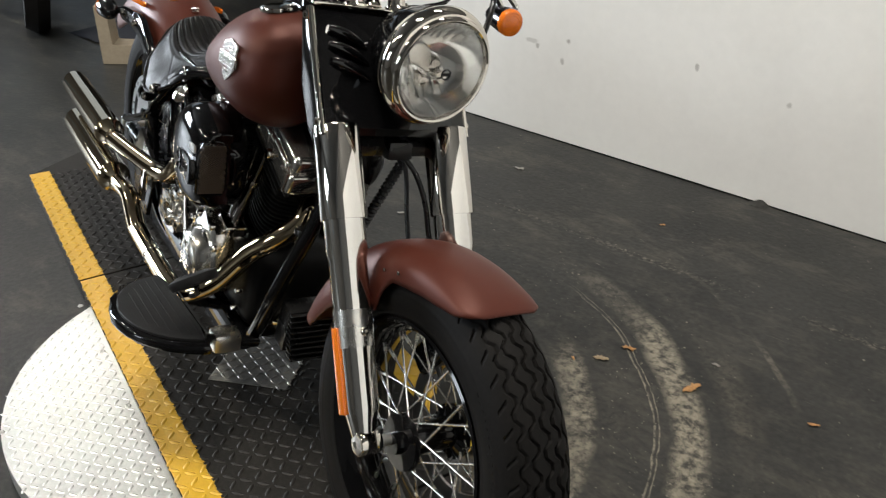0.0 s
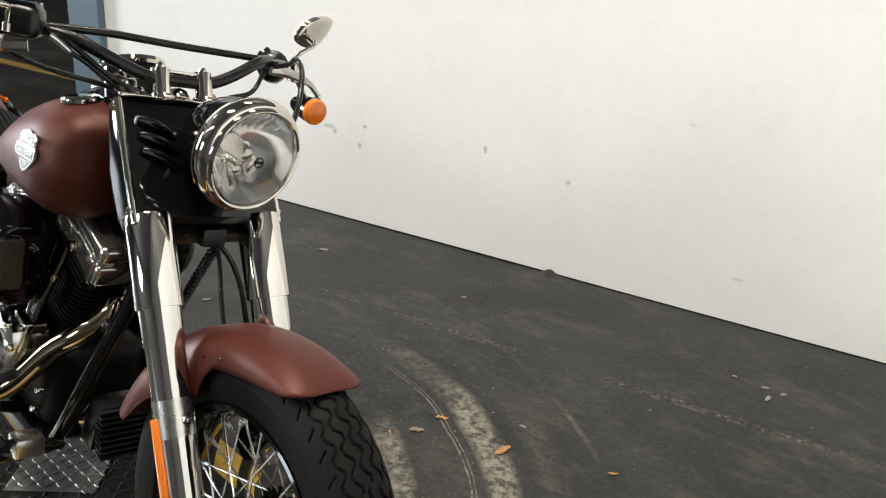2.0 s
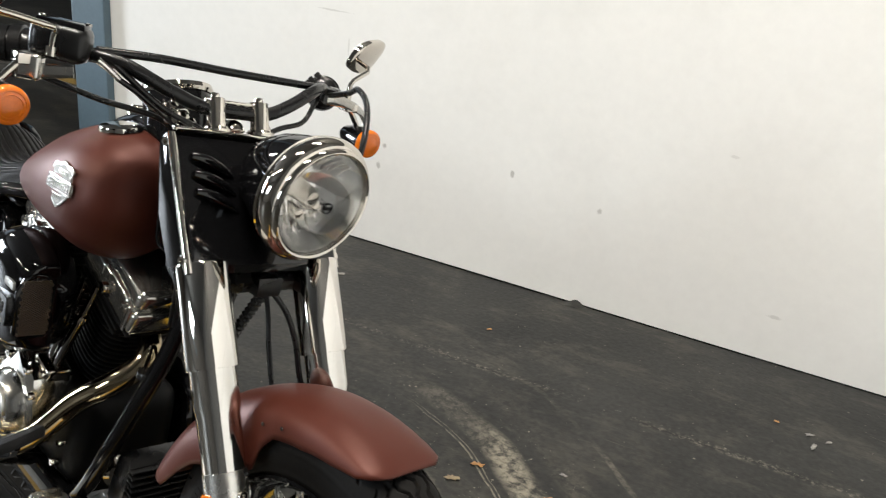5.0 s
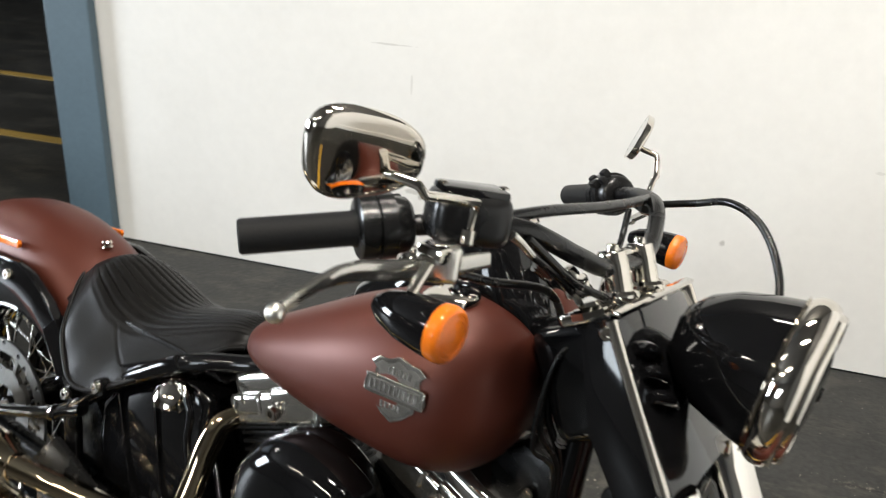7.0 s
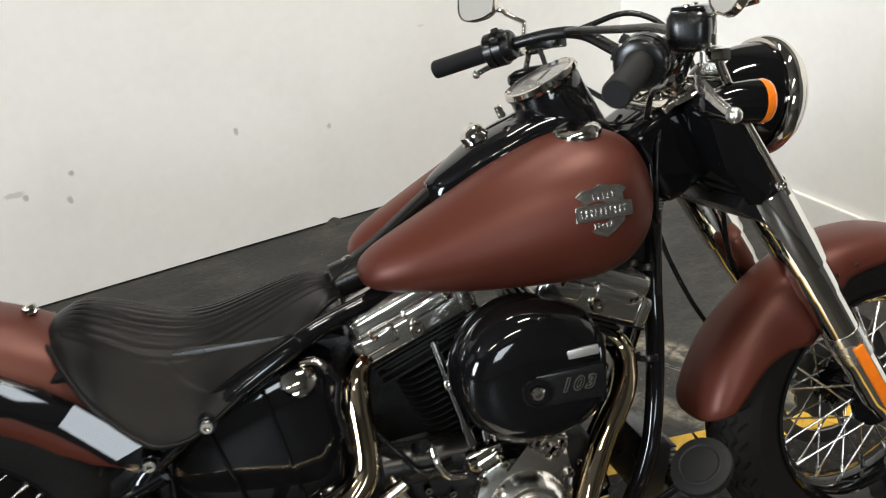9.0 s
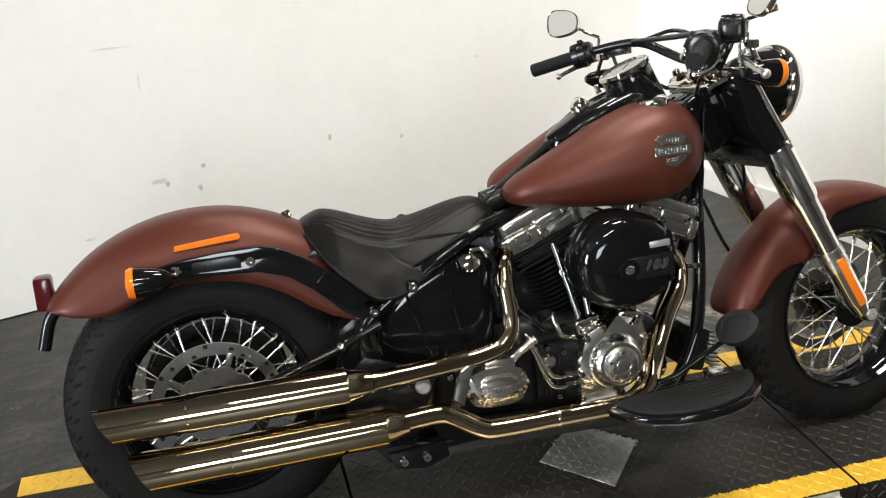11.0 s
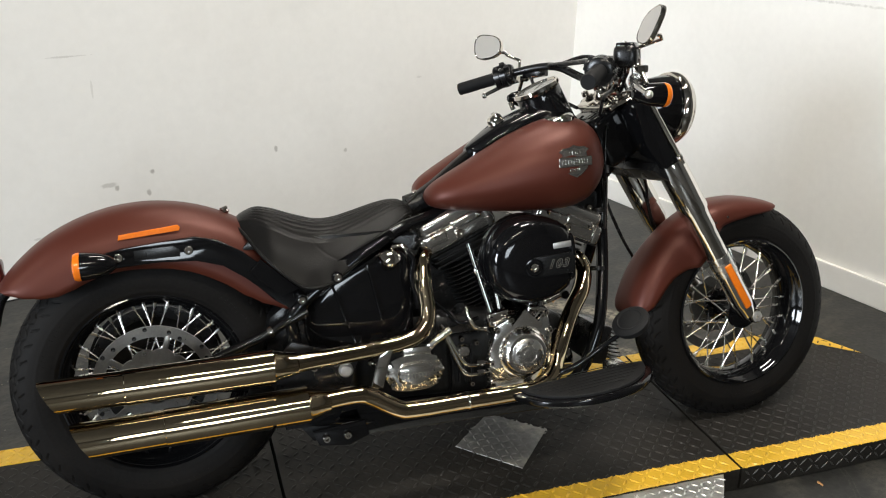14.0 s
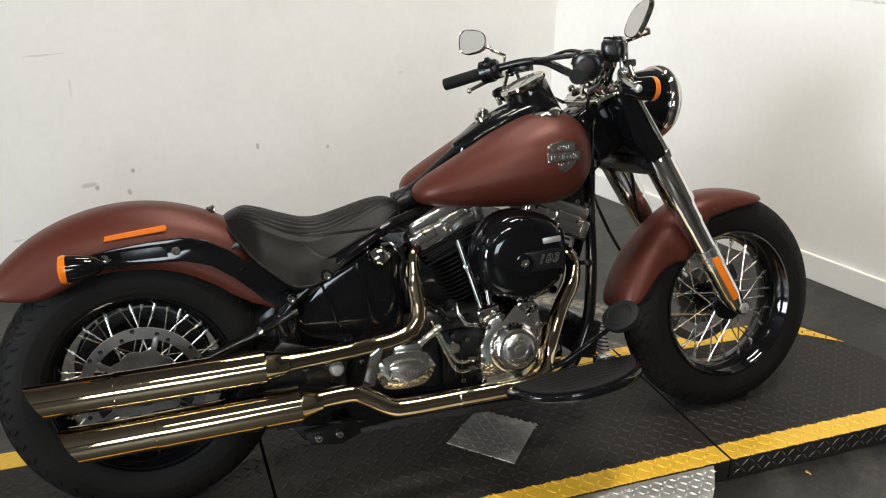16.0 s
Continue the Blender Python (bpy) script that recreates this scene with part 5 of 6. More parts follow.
# footboard, brake pedal, regulator
BOARD = [(0.03, -0.243), (0.035, -0.275), (0.06, -0.32), (0.085, -0.344), (0.11, -0.362), (0.145, -0.378), (0.18, -0.388), (0.22, -0.392), (0.26, -0.39), (0.3, -0.38), (0.33, -0.365), (0.36, -0.345), (0.385, -0.32), (0.405, -0.287), (0.415, -0.26), (0.418, -0.243), (0.36, -0.235), (0.1, -0.235)]
fb = pose(0.22, 0, 0.25, 0, -5, 0) @ pose(-0.22, 0, 0)
for side in (-1, 1):
    out = [(x, y if side < 0 else -y) for x, y in BOARD]
    board = part("footboard", plate(out, 0.02, fb, 0.007), GLOSS, bike, "half-moon gloss black footboard")
    mid = (0.22, -0.285 if side < 0 else 0.285)
    pad = [(mid[0] + (x - mid[0]) * 0.88, mid[1] + (y - mid[1]) * 0.86) for x, y in out]
    rub = part("rubber_pad", plate(pad, 0.008, fb @ pose(0, 0, 0.0125), 0.003), GRIP, board, "ribbed rubber pad")
    for k in range(7):
        y = (-0.235 - 0.017 * k) * (1 if side < 0 else -1)
        half = 0.15 - 0.012 * max(0, k - 2) ** 1.3
        part("pad_rib", block(2 * half, 0.004, 0.0009, 0.0003, fb @ pose(0.22, y, 0.017)), GRIP, rub)
    part("board_bracket", tube([(0.3, side * 0.1, 0.2), (0.32, side * 0.18, 0.225), (0.32, side * 0.25, 0.24)], 0.013, 14), BLACK, bike)
    part("board_bracket", tube([(0.12, side * 0.1, 0.19), (0.12, side * 0.25, 0.235)], 0.013, 14, 0), BLACK, bike)
part("board_hinge", block(0.05, 0.06, 0.045, 0.012, pose(0.345, -0.19, 0.245)), SATIN, bike, "polished bracket by the footboard")
pedal = part("brake_pedal", lathe([(0, 0.012), (0.04, 0.011), (0.049, 0.007), (0.05, 0.0), (0.046, -0.01), (0, -0.012)], axis((0.35, -0.268, 0.394), (-0.55, -0.25, 0.8)), 40), GRIP, bike, "round black rubber brake pedal")
part("pedal_ring", lathe([(0.03, 0.0125), (0.033, 0.014), (0.036, 0.0125)], axis((0.35, -0.268, 0.394), (-0.55, -0.25, 0.8)), 40), GRIP, pedal)
part("pedal_arm", tube([(0.35, -0.262, 0.382, 0.006), (0.28, -0.235, 0.325, 0.0065), (0.2, -0.22, 0.275, 0.008), (0.15, -0.18, 0.25, 0.008)], 0.007, 12), GLOSS, pedal)
part("shift_lever", tube([(0.12, 0.2, 0.25, 0.007), (0.28, 0.24, 0.31, 0.007), (0.4, 0.25, 0.345, 0.007)], 0.007, 12), CHROME, bike)
part("shift_peg", lathe([(0, 0.0), (0.013, 0.002), (0.0145, 0.01), (0.0145, 0.065), (0.012, 0.072), (0, 0.073)], axis((0.4, 0.235, 0.345), (0, 1, 0)), 24), GRIP, bike, "black rubber shift peg")
reg = part("voltage_regulator", block(0.05, 0.15, 0.11, 0.008, pose(0.365, 0, 0.275, 0, 12)), BLACK, bike, "black finned regulator")
for k in range(9):
    part("fin", block(0.03, 0.148, 0.0035, 0.001, pose(0.403 - 0.0024 * (k - 4), 0, 0.225 + 0.0118 * k, 0, 12)), BLACK, reg, smooth=False)
part("jiffy_stand", tube([(0.16, 0.12, 0.16, 0.014), (0.1, 0.2, 0.12, 0.013), (0.02, 0.3, 0.066, 0.012), (-0.02, 0.315, 0.07, 0.011)], 0.012, 14), BLACK, bike, "black side stand resting on the deck")

# ---- front end ----
TOP, AXLE = Vector((0.447, 0, 0.94)), Vector((0.815, 0, 0.311))
RAKE = (AXLE - TOP).normalized()


def on_fork(z, y, dx=0.0):
    t = (z - TOP.z) / RAKE.z
    p = TOP + RAKE * t
    return (p.x + dx, y, z)


for side in (-1, 1):
    y = side * 0.117
    pts = [(*on_fork(0.7, y), 0.0362), (*on_fork(0.588, y), 0.0362), (*on_fork(0.578, y), 0.0335), (*on_fork(0.36, y), 0.0315), (*on_fork(0.345, y), 0.0275), (*on_fork(0.318, y), 0.021)]
    leg = part("fork_leg", tube(pts, 0.03, 56, 0), SLIDER, bike, "polished alloy fork slider")
    pts = [(*on_fork(0.779, y), 0.02), (*on_fork(0.7785, y), 0.0398), (*on_fork(0.776, y), 0.0411), (*on_fork(0.641, y), 0.0411), (*on_fork(0.6385, y), 0.0405), (*on_fork(0.638, y), 0.0355)]
    part("fork_sleeve", tube(pts, 0.03, 56, 0), FORK, leg, "chrome fork sleeve")
    part("axle_lug", lathe([(0.0, -0.02), (0.019, -0.02), (0.021, -0.016), (0.021, 0.017), (0.019, 0.021), (0.012, 0.021), (0.011, 0.016), (0, 0.016)], axis((FX - 0.012, y, FZ + 0.004), (0, side, 0)), 32), CHROME, leg, "polished axle lug")
    part("fender_lug", tube([on_fork(0.475, y), (on_fork(0.475, y)[0] + 0.012, side * 0.088, 0.478)], 0.016, 20, 0), SATIN, leg)
    part("lug_collar", tube([(*on_fork(0.505, y), 0.0341), (*on_fork(0.45, y), 0.0336)], 0.0285, 32, 0), SATIN, leg, "satin clamp band")
    bolts(leg, [(on_fork(0.475, y)[0] + 0.028, y * 0.99, 0.487)], (0.85, 0, 0.5), 0.008, 0.008)
    a, b = Vector(on_fork(0.478, side * 0.15, -0.006)), Vector(on_fork(0.35, side * 0.15, -0.006))
    rm = Matrix.Translation((a + b) / 2) @ (b - a).to_track_quat("Z", "Y").to_matrix().to_4x4()
    part("fork_reflector", block(0.021, 0.008, (b - a).length, 0.0035, pose(*((a + b) / 2), 0, math.degrees(math.atan2(-(b - a).x, -(b - a).z)) + 180)), AMBER, bike, "long amber fork reflector")
part("front_axle", tube([(FX - 0.01, -0.125, FZ + 0.004), (FX - 0.01, 0.125, FZ + 0.004)], 0.0105, 20, 0), STEEL, bike)
part("pinch_bolt", lathe([(0.005, 0.0), (0.0115, 0.0), (0.0115, 0.012), (0.006, 0.013), (0.005, 0.004)], axis((FX - 0.034, -0.118, FZ + 0.012), (0, -1, 0)), 20), STEEL, bike)
part("axle_nut", lathe([(0.006, 0.0), (0.0165, 0.0), (0.0165, 0.014), (0.0075, 0.016), (0.006, 0.004)], axis((FX - 0.012, -0.126, FZ + 0.004), (0, -1, 0)), 6), STEEL, bike, smooth=False)
part("rear_axle", tube([(RX, -0.14, RZ), (RX, 0.14, RZ)], 0.012, 20, 0), STEEL, bike)
part("brake_caliper", block(0.06, 0.055, 0.13, 0.018, pose(0.722, 0.085, 0.41, 0, 35), seg=3), GLOSS, bike, "black front brake caliper")

# headlight nacelle
NAC = [(0.418, 0.935), (0.425, 0.953), (0.446, 0.965), (0.456, 0.958), (0.566, 0.785), (0.562, 0.77), (0.535, 0.757), (0.5, 0.762), (0.45, 0.83)]
nac = part("headlight_nacelle", plate(NAC, 0.298, XZ, 0.006), GLOSS, bike, "gloss black headlight nacelle")
for side in (-1, 1):
    y = side * 0.152
    p, q = Vector((0.456, y, 0.957)), Vector((0.562, y, 0.785))
    d = (q - p)
    m = pose(*((p + q) / 2), 0, math.degrees(math.atan2(d.x, d.z)))
    part("nacelle_trim", tube([tuple(p + Vector((-0.006, 0, 0.004))), tuple(q + Vector((0.002, 0, -0.012)))], 0.007, 20, 0), CHROME, nac, "chrome edge trim")
    bolts(nac, [(0.448, side * 0.152, 0.946), (0.55, side * 0.154, 0.789)], (0.3, side, 0), 0.008, 0.008)
part("top_trim", block(0.012, 0.3, 0.006, 0.002, pose(0.452, 0, 0.969)), CHROME, nac, "chrome top trim")
LAMP = axis((0.642, 0.021, 0.914), (1, 0.06, -0.13))
shell = part("headlight", lathe([(0.0, -0.16), (0.036, -0.154), (0.058, -0.135), (0.075, -0.105), (0.086, -0.07), (0.092, -0.045), (0.095, -0.03)], LAMP, 72), GLOSS, bike, "gloss black headlight bucket with chrome ring")
arc = [(0.0935, -0.036), (0.1, -0.036)] + [(0.0895 + 0.0155 * math.cos(a), -0.0165 + 0.0195 * math.sin(a)) for a in np.linspace(radians(-62), radians(72), 18)]
part("trim_ring", lathe(arc, LAMP, 96), CHROME, shell, "wide chrome trim ring")
part("inner_ring", lathe([(0.0945, -0.004), (0.0945, 0.003), (0.0925, 0.0085), (0.0895, 0.0105), (0.0865, 0.009), (0.085, 0.004), (0.084, -0.006)], LAMP, 80), CHROME, shell, "slim chrome bead")
part("reflector_bowl", lathe([(0.0, -0.075), (0.02, -0.073), (0.045, -0.06), (0.066, -0.038), (0.08, -0.012), (0.084, 0.0)], LAMP, 64), TIN, shell, "mirrored reflector bowl")
bm = bmesh.new()
for k in range(-3, 4):
    x = 0.0125 * k
    tube([tuple(LAMP @ Vector((x, -0.022, -0.066 + 0.003 * abs(k)))), tuple(LAMP @ Vector((x * 1.06, -0.045, -0.052 + 0.003 * abs(k)))), tuple(LAMP @ Vector((x * 1.1, -0.062 + 0.004 * abs(k), -0.036)))], 0.0016, 8, 3, bm)
part("reflector_flutes", bm, TIN, shell)
bm = bmesh.new()
for k in range(-5, 6):
    x = 0.0105 * k
    reach = math.sqrt(0.077 ** 2 - x * x)
    run = []
    for y in (0.034, 0.034 + 0.5 * (reach - 0.034), reach):
        r = math.hypot(x, y)
        run.append(tuple(LAMP @ Vector((x, y, -0.074 + 0.062 * (r / 0.08) ** 2.4 + 0.002))))
    tube(run, 0.0019, 8, 3, bm)
part("upper_flutes", bm, TIN, shell)
part("bulb_shield", lathe([(0.0, -0.018), (0.011, -0.02), (0.016, -0.028), (0.017, -0.05), (0.02, -0.07)], LAMP @ pose(0.0, 0.0, 0), 32), CHROME, shell, "chrome bulb shield")
part("side_bulb", lathe([(0.0, -0.03), (0.008, -0.032), (0.011, -0.04), (0.011, -0.06)], LAMP @ pose(0.0, -0.036, -0.005), 24), CHROME, shell)
part("side_bulb", lathe([(0.0, -0.03), (0.008, -0.032), (0.011, -0.04), (0.011, -0.06)], LAMP @ pose(0.03, -0.024, -0.003), 24), CHROME, shell)
part("lamp_emblem", lathe([(0.0075, 0.0), (0.0075, 0.002), (0.0095, 0.002), (0.0095, 0.0)], LAMP @ pose(0, 0, 0.0155), 28), BLACK, shell, "small plain round mark")
part("emblem_bar", block(0.013, 0.005, 0.0015, 0.0004, LAMP @ pose(0, 0, 0.0165)), BLACK, shell, smooth=False)
glass = part("lens_glass", lathe([(0.0, 0.016), (0.03, 0.0145), (0.06, 0.0105), (0.0855, 0.003), (0.0855, 0.0005), (0.06, 0.0075), (0.03, 0.0115), (0, 0.013)], LAMP, 64), GLASS, shell, "clear domed lens")
glass.visible_shadow = False
for side in (-1, 1):
    bm = bmesh.new()
    for k in range(3):
        rib = []
        for v in np.linspace(0, 1, 9):
            u = 0.032 + 0.0285 * k + 0.028 * v ** 1.4
            rise = 0.009 * math.sin(math.pi * min(1, 0.12 + 0.95 * v)) ** 0.7
            rib.append((0.456 + 0.5366 * u + 0.8439 * rise * 0.55, side * (0.126 - 0.074 * v), 0.958 - 0.8439 * u + 0.5366 * rise * 0.55, 0.0035 + 0.0065 * math.sin(math.pi * min(1, v + 0.08)) ** 0.6))
        tube(rib, 0.006, 14, 3, bm)
    part("louvre", bm, GLOSS, nac, "gloss black pressed louvres")
bolts(shell, [tuple(LAMP @ Vector((0.102, 0, -0.02)))], tuple((LAMP.to_3x3() @ Vector((1, 0, 0)))), 0.006, 0.008)
part("lower_clamp", block(0.07, 0.28, 0.03, 0.008, pose(0.515, 0, 0.752, 0, 31)), BLACK, bike)
part("hose_joint", block(0.036, 0.05, 0.036, 0.008, pose(0.548, 0.02, 0.742)), BLACK, bike)
part("brake_hose", tube([(0.55, 0.03, 0.735), (0.575, 0.055, 0.7), (0.592, 0.075, 0.65), (0.612, 0.085, 0.59), (0.645, 0.095, 0.53), (0.69, 0.095, 0.47)], 0.0052, 12), BLACK, bike, "black brake hose")
run = smooth_path([(0.49, 0.1, 0.755), (0.455, 0.108, 0.705), (0.423, 0.097, 0.63), (0.4, 0.08, 0.557), (0.388, 0.06, 0.49), (0.375, 0.05, 0.43)], 16)
part("corrugated_conduit", tube([(*p, 0.0118 if k % 2 else 0.0085) for k, p in enumerate(run)], 0.01, 16, 0), BLACK, bike, "ribbed black cable conduit")
part("wire_loom", tube([(0.44, 0.08, 0.76), (0.47, 0.1, 0.66), (0.5, 0.1, 0.585), (0.545, 0.1, 0.5), (0.6, 0.105, 0.43), (0.66, 0.1, 0.4)], 0.005, 12), BLACK, bike)

for ob in bike.children:
    if ob.name.split(".")[0] in ("fork_leg", "fork_reflector", "front_axle", "pinch_bolt", "axle_nut", "brake_caliper", "headlight_nacelle", "lower_clamp"):
        ob.matrix_basis = STEER

# ---- handlebar and controls ----
def blade(points, thick):
    """A flat-sided hand lever; each point carries its half height."""
    rings = []
    for i, (x, y, z, h) in enumerate(points):
        a, b = Vector(points[max(0, i - 1)][:3]), Vector(points[min(len(points) - 1, i + 1)][:3])
        d = (b - a).normalized()
        s = d.cross(Vector((0, 0, 1))).normalized()
        u = s.cross(d)
        rings.append([Vector((x, y, z)) + s * (thick * p) + u * (h * q) for p, q in ((1, -0.7), (1, 0.7), (0.6, 1), (-0.6, 1), (-1, 0.7), (-1, -0.7), (-0.6, -1), (0.6, -1))])
    return loft(rings)


BAR = [(0.126, 0.402, 0.99), (0.185, 0.355, 1.008), (0.245, 0.308, 1.028), (0.318, 0.243, 1.046), (0.362, 0.19, 1.045), (0.392, 0.12, 1.018), (0.406, 0.06, 0.999), (0.407, 0, 0.997)]
bar_pts = BAR + [(x, -y, z) for x, y, z in BAR[-2:1:-1]] + [(0.21, -0.345, 1.018)]
part("handlebar", tube(bar_pts, 0.0115, 20, 6), BLACK, bike, "black pulled-back handlebar")
part("crossbar", tube([(0.34, 0.22, 1.05), (0.352, 0.12, 1.053), (0.356, 0, 1.056), (0.352, -0.12, 1.06), (0.34, -0.22, 1.056)], 0.007, 14), BLACK, bike, "black handlebar crossbar")
for side in (-1, 1):
    riser = part("riser", tube([(0.43, side * 0.043, 0.955, 0.017), (0.412, side * 0.043, 1.0, 0.0155), (0.404, side * 0.043, 1.014, 0.0165)], 0.016, 24, 0), CHROME, bike, "chrome handlebar riser")
    part("riser_cap", lathe([(0, 0.006), (0.0155, 0.005), (0.0175, 0.002), (0.0175, -0.01), (0.016, -0.012), (0, -0.012)], axis((0.403, side * 0.043, 1.012), (-0.3, 0, 0.95)), 28), CHROME, riser)
    bolts(riser, [(0.404, side * 0.043, 1.014)], (-0.2, 0, 1), 0.0075, 0.012)
part("top_clamp", block(0.06, 0.2, 0.016, 0.006, pose(0.405, 0, 0.943, 0, -30), seg=3), CHROME, bike, "chrome upper fork clamp")
for side in (-1, 1):
    nut = part("fork_cap", lathe([(0, 0.018), (0.012, 0.018), (0.014, 0.013), (0.02, 0.012), (0.0245, 0.008), (0.025, 0.0), (0, 0.0)], axis((0.418, side * 0.095, 0.948), (-0.5, 0, 0.86)), 6), CHROME, bike, "chrome fork cap nut", smooth=False)
    part("clamp_nut", bolt_mesh(0.011, 0.014, axis((0.395, side * 0.075, 0.962), (-0.4, 0, 0.9))), CHROME, bike)
part("stem_cap", lathe([(0, 0.022), (0.012, 0.02), (0.02, 0.012), (0.022, 0.0), (0, 0.0)], axis((0.405, 0, 0.962), (-0.5, 0, 0.86)), 32), CHROME, bike, "chrome steering stem nut")
part("neck_cover", block(0.11, 0.15, 0.15, 0.025, pose(0.41, 0, 0.855, 0, -30), seg=3), GLOSS, bike, "black steering neck")
for k in (1, 4):
    t = k / 5
    part("loom_clip", lathe([(0, -0.006), (0.021, -0.006), (0.022, 0), (0.021, 0.006), (0, 0.006)], axis((0.389 - 0.03 * t, -0.016 - 0.055 * t * t, 0.7 - 0.26 * t), (-0.1, -0.2, -1)), 14), BLACK, bike)
for k in range(3):
    part("wire_loom", tube([(0.4, -0.02 - 0.02 * k, 0.93 - 0.01 * k), (0.365 + 0.006 * k, -0.045 - 0.018 * k, 0.87), (0.372, -0.06 - 0.012 * k, 0.8 - 0.02 * k), (0.392, -0.03 - 0.01 * k, 0.72), (0.398 - 0.004 * k, -0.03 - 0.006 * k, 0.6)], 0.0055 - 0.001 * k, 10), BLACK if k else GLOSS, bike)
part("loom_spring", tube([(0.395 + 0.006 * math.cos(1.6 * k), -0.05 + 0.006 * math.sin(1.6 * k), 0.845 - 0.0014 * k) for k in range(64)], 0.0016, 6, 2), STEEL, bike, "coiled steel cable guard")
for side in (-1, 1):
    part("riser_cup", lathe([(0, 0.03), (0.02, 0.03), (0.0235, 0.026), (0.0245, 0.006), (0.022, 0.0), (0, 0)], axis((0.432, side * 0.043, 0.945), (-0.3, 0, 0.95)), 32), CHROME, bike, "chrome riser cup")
joint = part("brake_line_block", block(0.03, 0.034, 0.022, 0.006, pose(0.392, -0.1, 0.978, 0, -20, 30), seg=3), CHROME, bike, "chrome brake line block")
bolts(joint, [(0.388, -0.104, 0.989), (0.376, -0.11, 0.98)], (-0.6, -0.4, 0.7), 0.0085, 0.013)
for k in range(3):
    part("cable_end", tube([(0.372 - 0.008 * k, -0.17 + 0.012 * k, 1.012 - 0.008 * k), (0.38 - 0.006 * k, -0.13 + 0.014 * k, 0.985 - 0.006 * k), (0.395 - 0.01 * k, -0.085 + 0.016 * k, 0.966)], 0.0062 - 0.0008 * k, 12), CHROME, bike, "bright cable end")
    part("cable_nut", lathe([(0, -0.006), (0.0085, -0.006), (0.0085, 0.006), (0, 0.006)], axis((0.378 - 0.006 * k, -0.138 + 0.014 * k, 0.99 - 0.006 * k), (0.2, 0.8, -0.5)), 6), CHROME, bike, smooth=False)
part("riser_bridge", block(0.014, 0.07, 0.007, 0.003, pose(0.404, 0, 1.012)), CHROME, bike)
for side in (-1, 1):
    e, f = Vector((0.126, side * 0.402, 0.99)), Vector((0.222, side * 0.326, 1.02))
    if side < 0:
        e, f = Vector((0.163, -0.41, 1.006)), Vector((0.235, -0.318, 1.026))
        e = f + (e - f).normalized() * 0.122
    w = (f - e)
    L = w.length
    part("grip", lathe([(0, 0), (0.0165, 0.0), (0.0185, 0.003), (0.0185, L - 0.008), (0.02, L - 0.006), (0.0205, L), (0.014, L)], axis(e, w), 36), GRIP, bike, "black rubber grip")
    c = f + w.normalized() * 0.03
    house = part("switch_housing", lathe([(0.016, -0.033), (0.03, -0.033), (0.034, -0.03), (0.0345, -0.014), (0.031, -0.0135), (0.031, -0.011), (0.035, -0.0105), (0.035, 0.006), (0.031, 0.0075), (0.0295, 0.02), (0.025, 0.025), (0.0145, 0.027)], axis(c, w), 32), BLACK, bike, "black switch housing")
    part("switch_block", block(0.046, 0.052, 0.05, 0.012, axis(c, w) @ pose(0.0, 0.0, 0)), BLACK, house)
    rear = Vector((-1, 0, 0.35))
    rear = (rear - w.normalized() * rear.dot(w.normalized())).normalized()
    low = w.normalized().cross(rear)
    for du, dv, big in ((-0.02, 0.0, 0.011), (0.0, 0.012, 0.012), (0.0, -0.013, 0.012), (0.016, 0.004, 0.01)):
        turn = Matrix((w.normalized(), low, rear)).transposed().to_4x4()
        turn.translation = c + w.normalized() * du + low * dv + rear * 0.033
        part("switch_button", block(big * 1.3, big, 0.014, 0.003, turn), GRIP, house)
    part("housing_screw", bolt_mesh(0.0045, 0.003, axis(c + rear * 0.0335 + low * 0.004 - w.normalized() * 0.006, rear)), STEEL, house)
    b = f + w.normalized() * 0.085
    if side < 0:
        mc = part("master_cylinder", block(0.084, 0.058, 0.056, 0.02, Matrix.Translation((0.334, -0.272, 1.061)) @ pose(0, 0, 0, 0, 0, 52), seg=4), BLACK, bike, "black brake master cylinder")
        part("reservoir_lid", block(0.07, 0.045, 0.012, 0.005, Matrix.Translation((0.334, -0.272, 1.087)) @ pose(0, 0, 0, 0, 0, 52)), GLOSS, mc)
        bolts(mc, [(0.334 + 0.02, -0.27 + 0.026, 1.092), (0.334 - 0.02, -0.27 - 0.026, 1.092)], (0, 0, 1), 0.005, 0.003)
        part("line_banjo", tube([(0.365, -0.228, 1.045, 0.0058), (0.37, -0.214, 1.036, 0.005), (0.376, -0.196, 1.022, 0.0045)], 0.005, 12), SATIN, mc, "bright hose fitting")
        part("hose", tube([(0.375, -0.198, 1.023), (0.385, -0.165, 1.005), (0.398, -0.12, 0.975), (0.4, -0.1, 0.96)], 0.0045, 12), BLACK, mc)
        lever = [(0.36, -0.26, 1.022, 0.009), (0.335, -0.31, 1.012, 0.0115), (0.304, -0.345, 1.004, 0.0105), (0.288, -0.372, 1.003, 0.0105), (0.281, -0.395, 0.9995, 0.009), (0.277, -0.42, 0.993, 0.0065), (0.277, -0.448, 0.982, 0.005), (0.278, -0.471, 0.974, 0.0048)]
        part("lever_pivot", block(0.034, 0.03, 0.04, 0.008, Matrix.Translation((0.34, -0.315, 1.02)) @ pose(0, 0, 0, 0, 0, 52), seg=3), SATIN, bike, "satin lever pivot clamp")
        ball, sig, mir, seat_m = (0.278, -0.471, 0.974), (0.384, -0.356, 0.968), (0.31, -0.417, 1.123), (0.35, -0.292, 1.048)
    else:
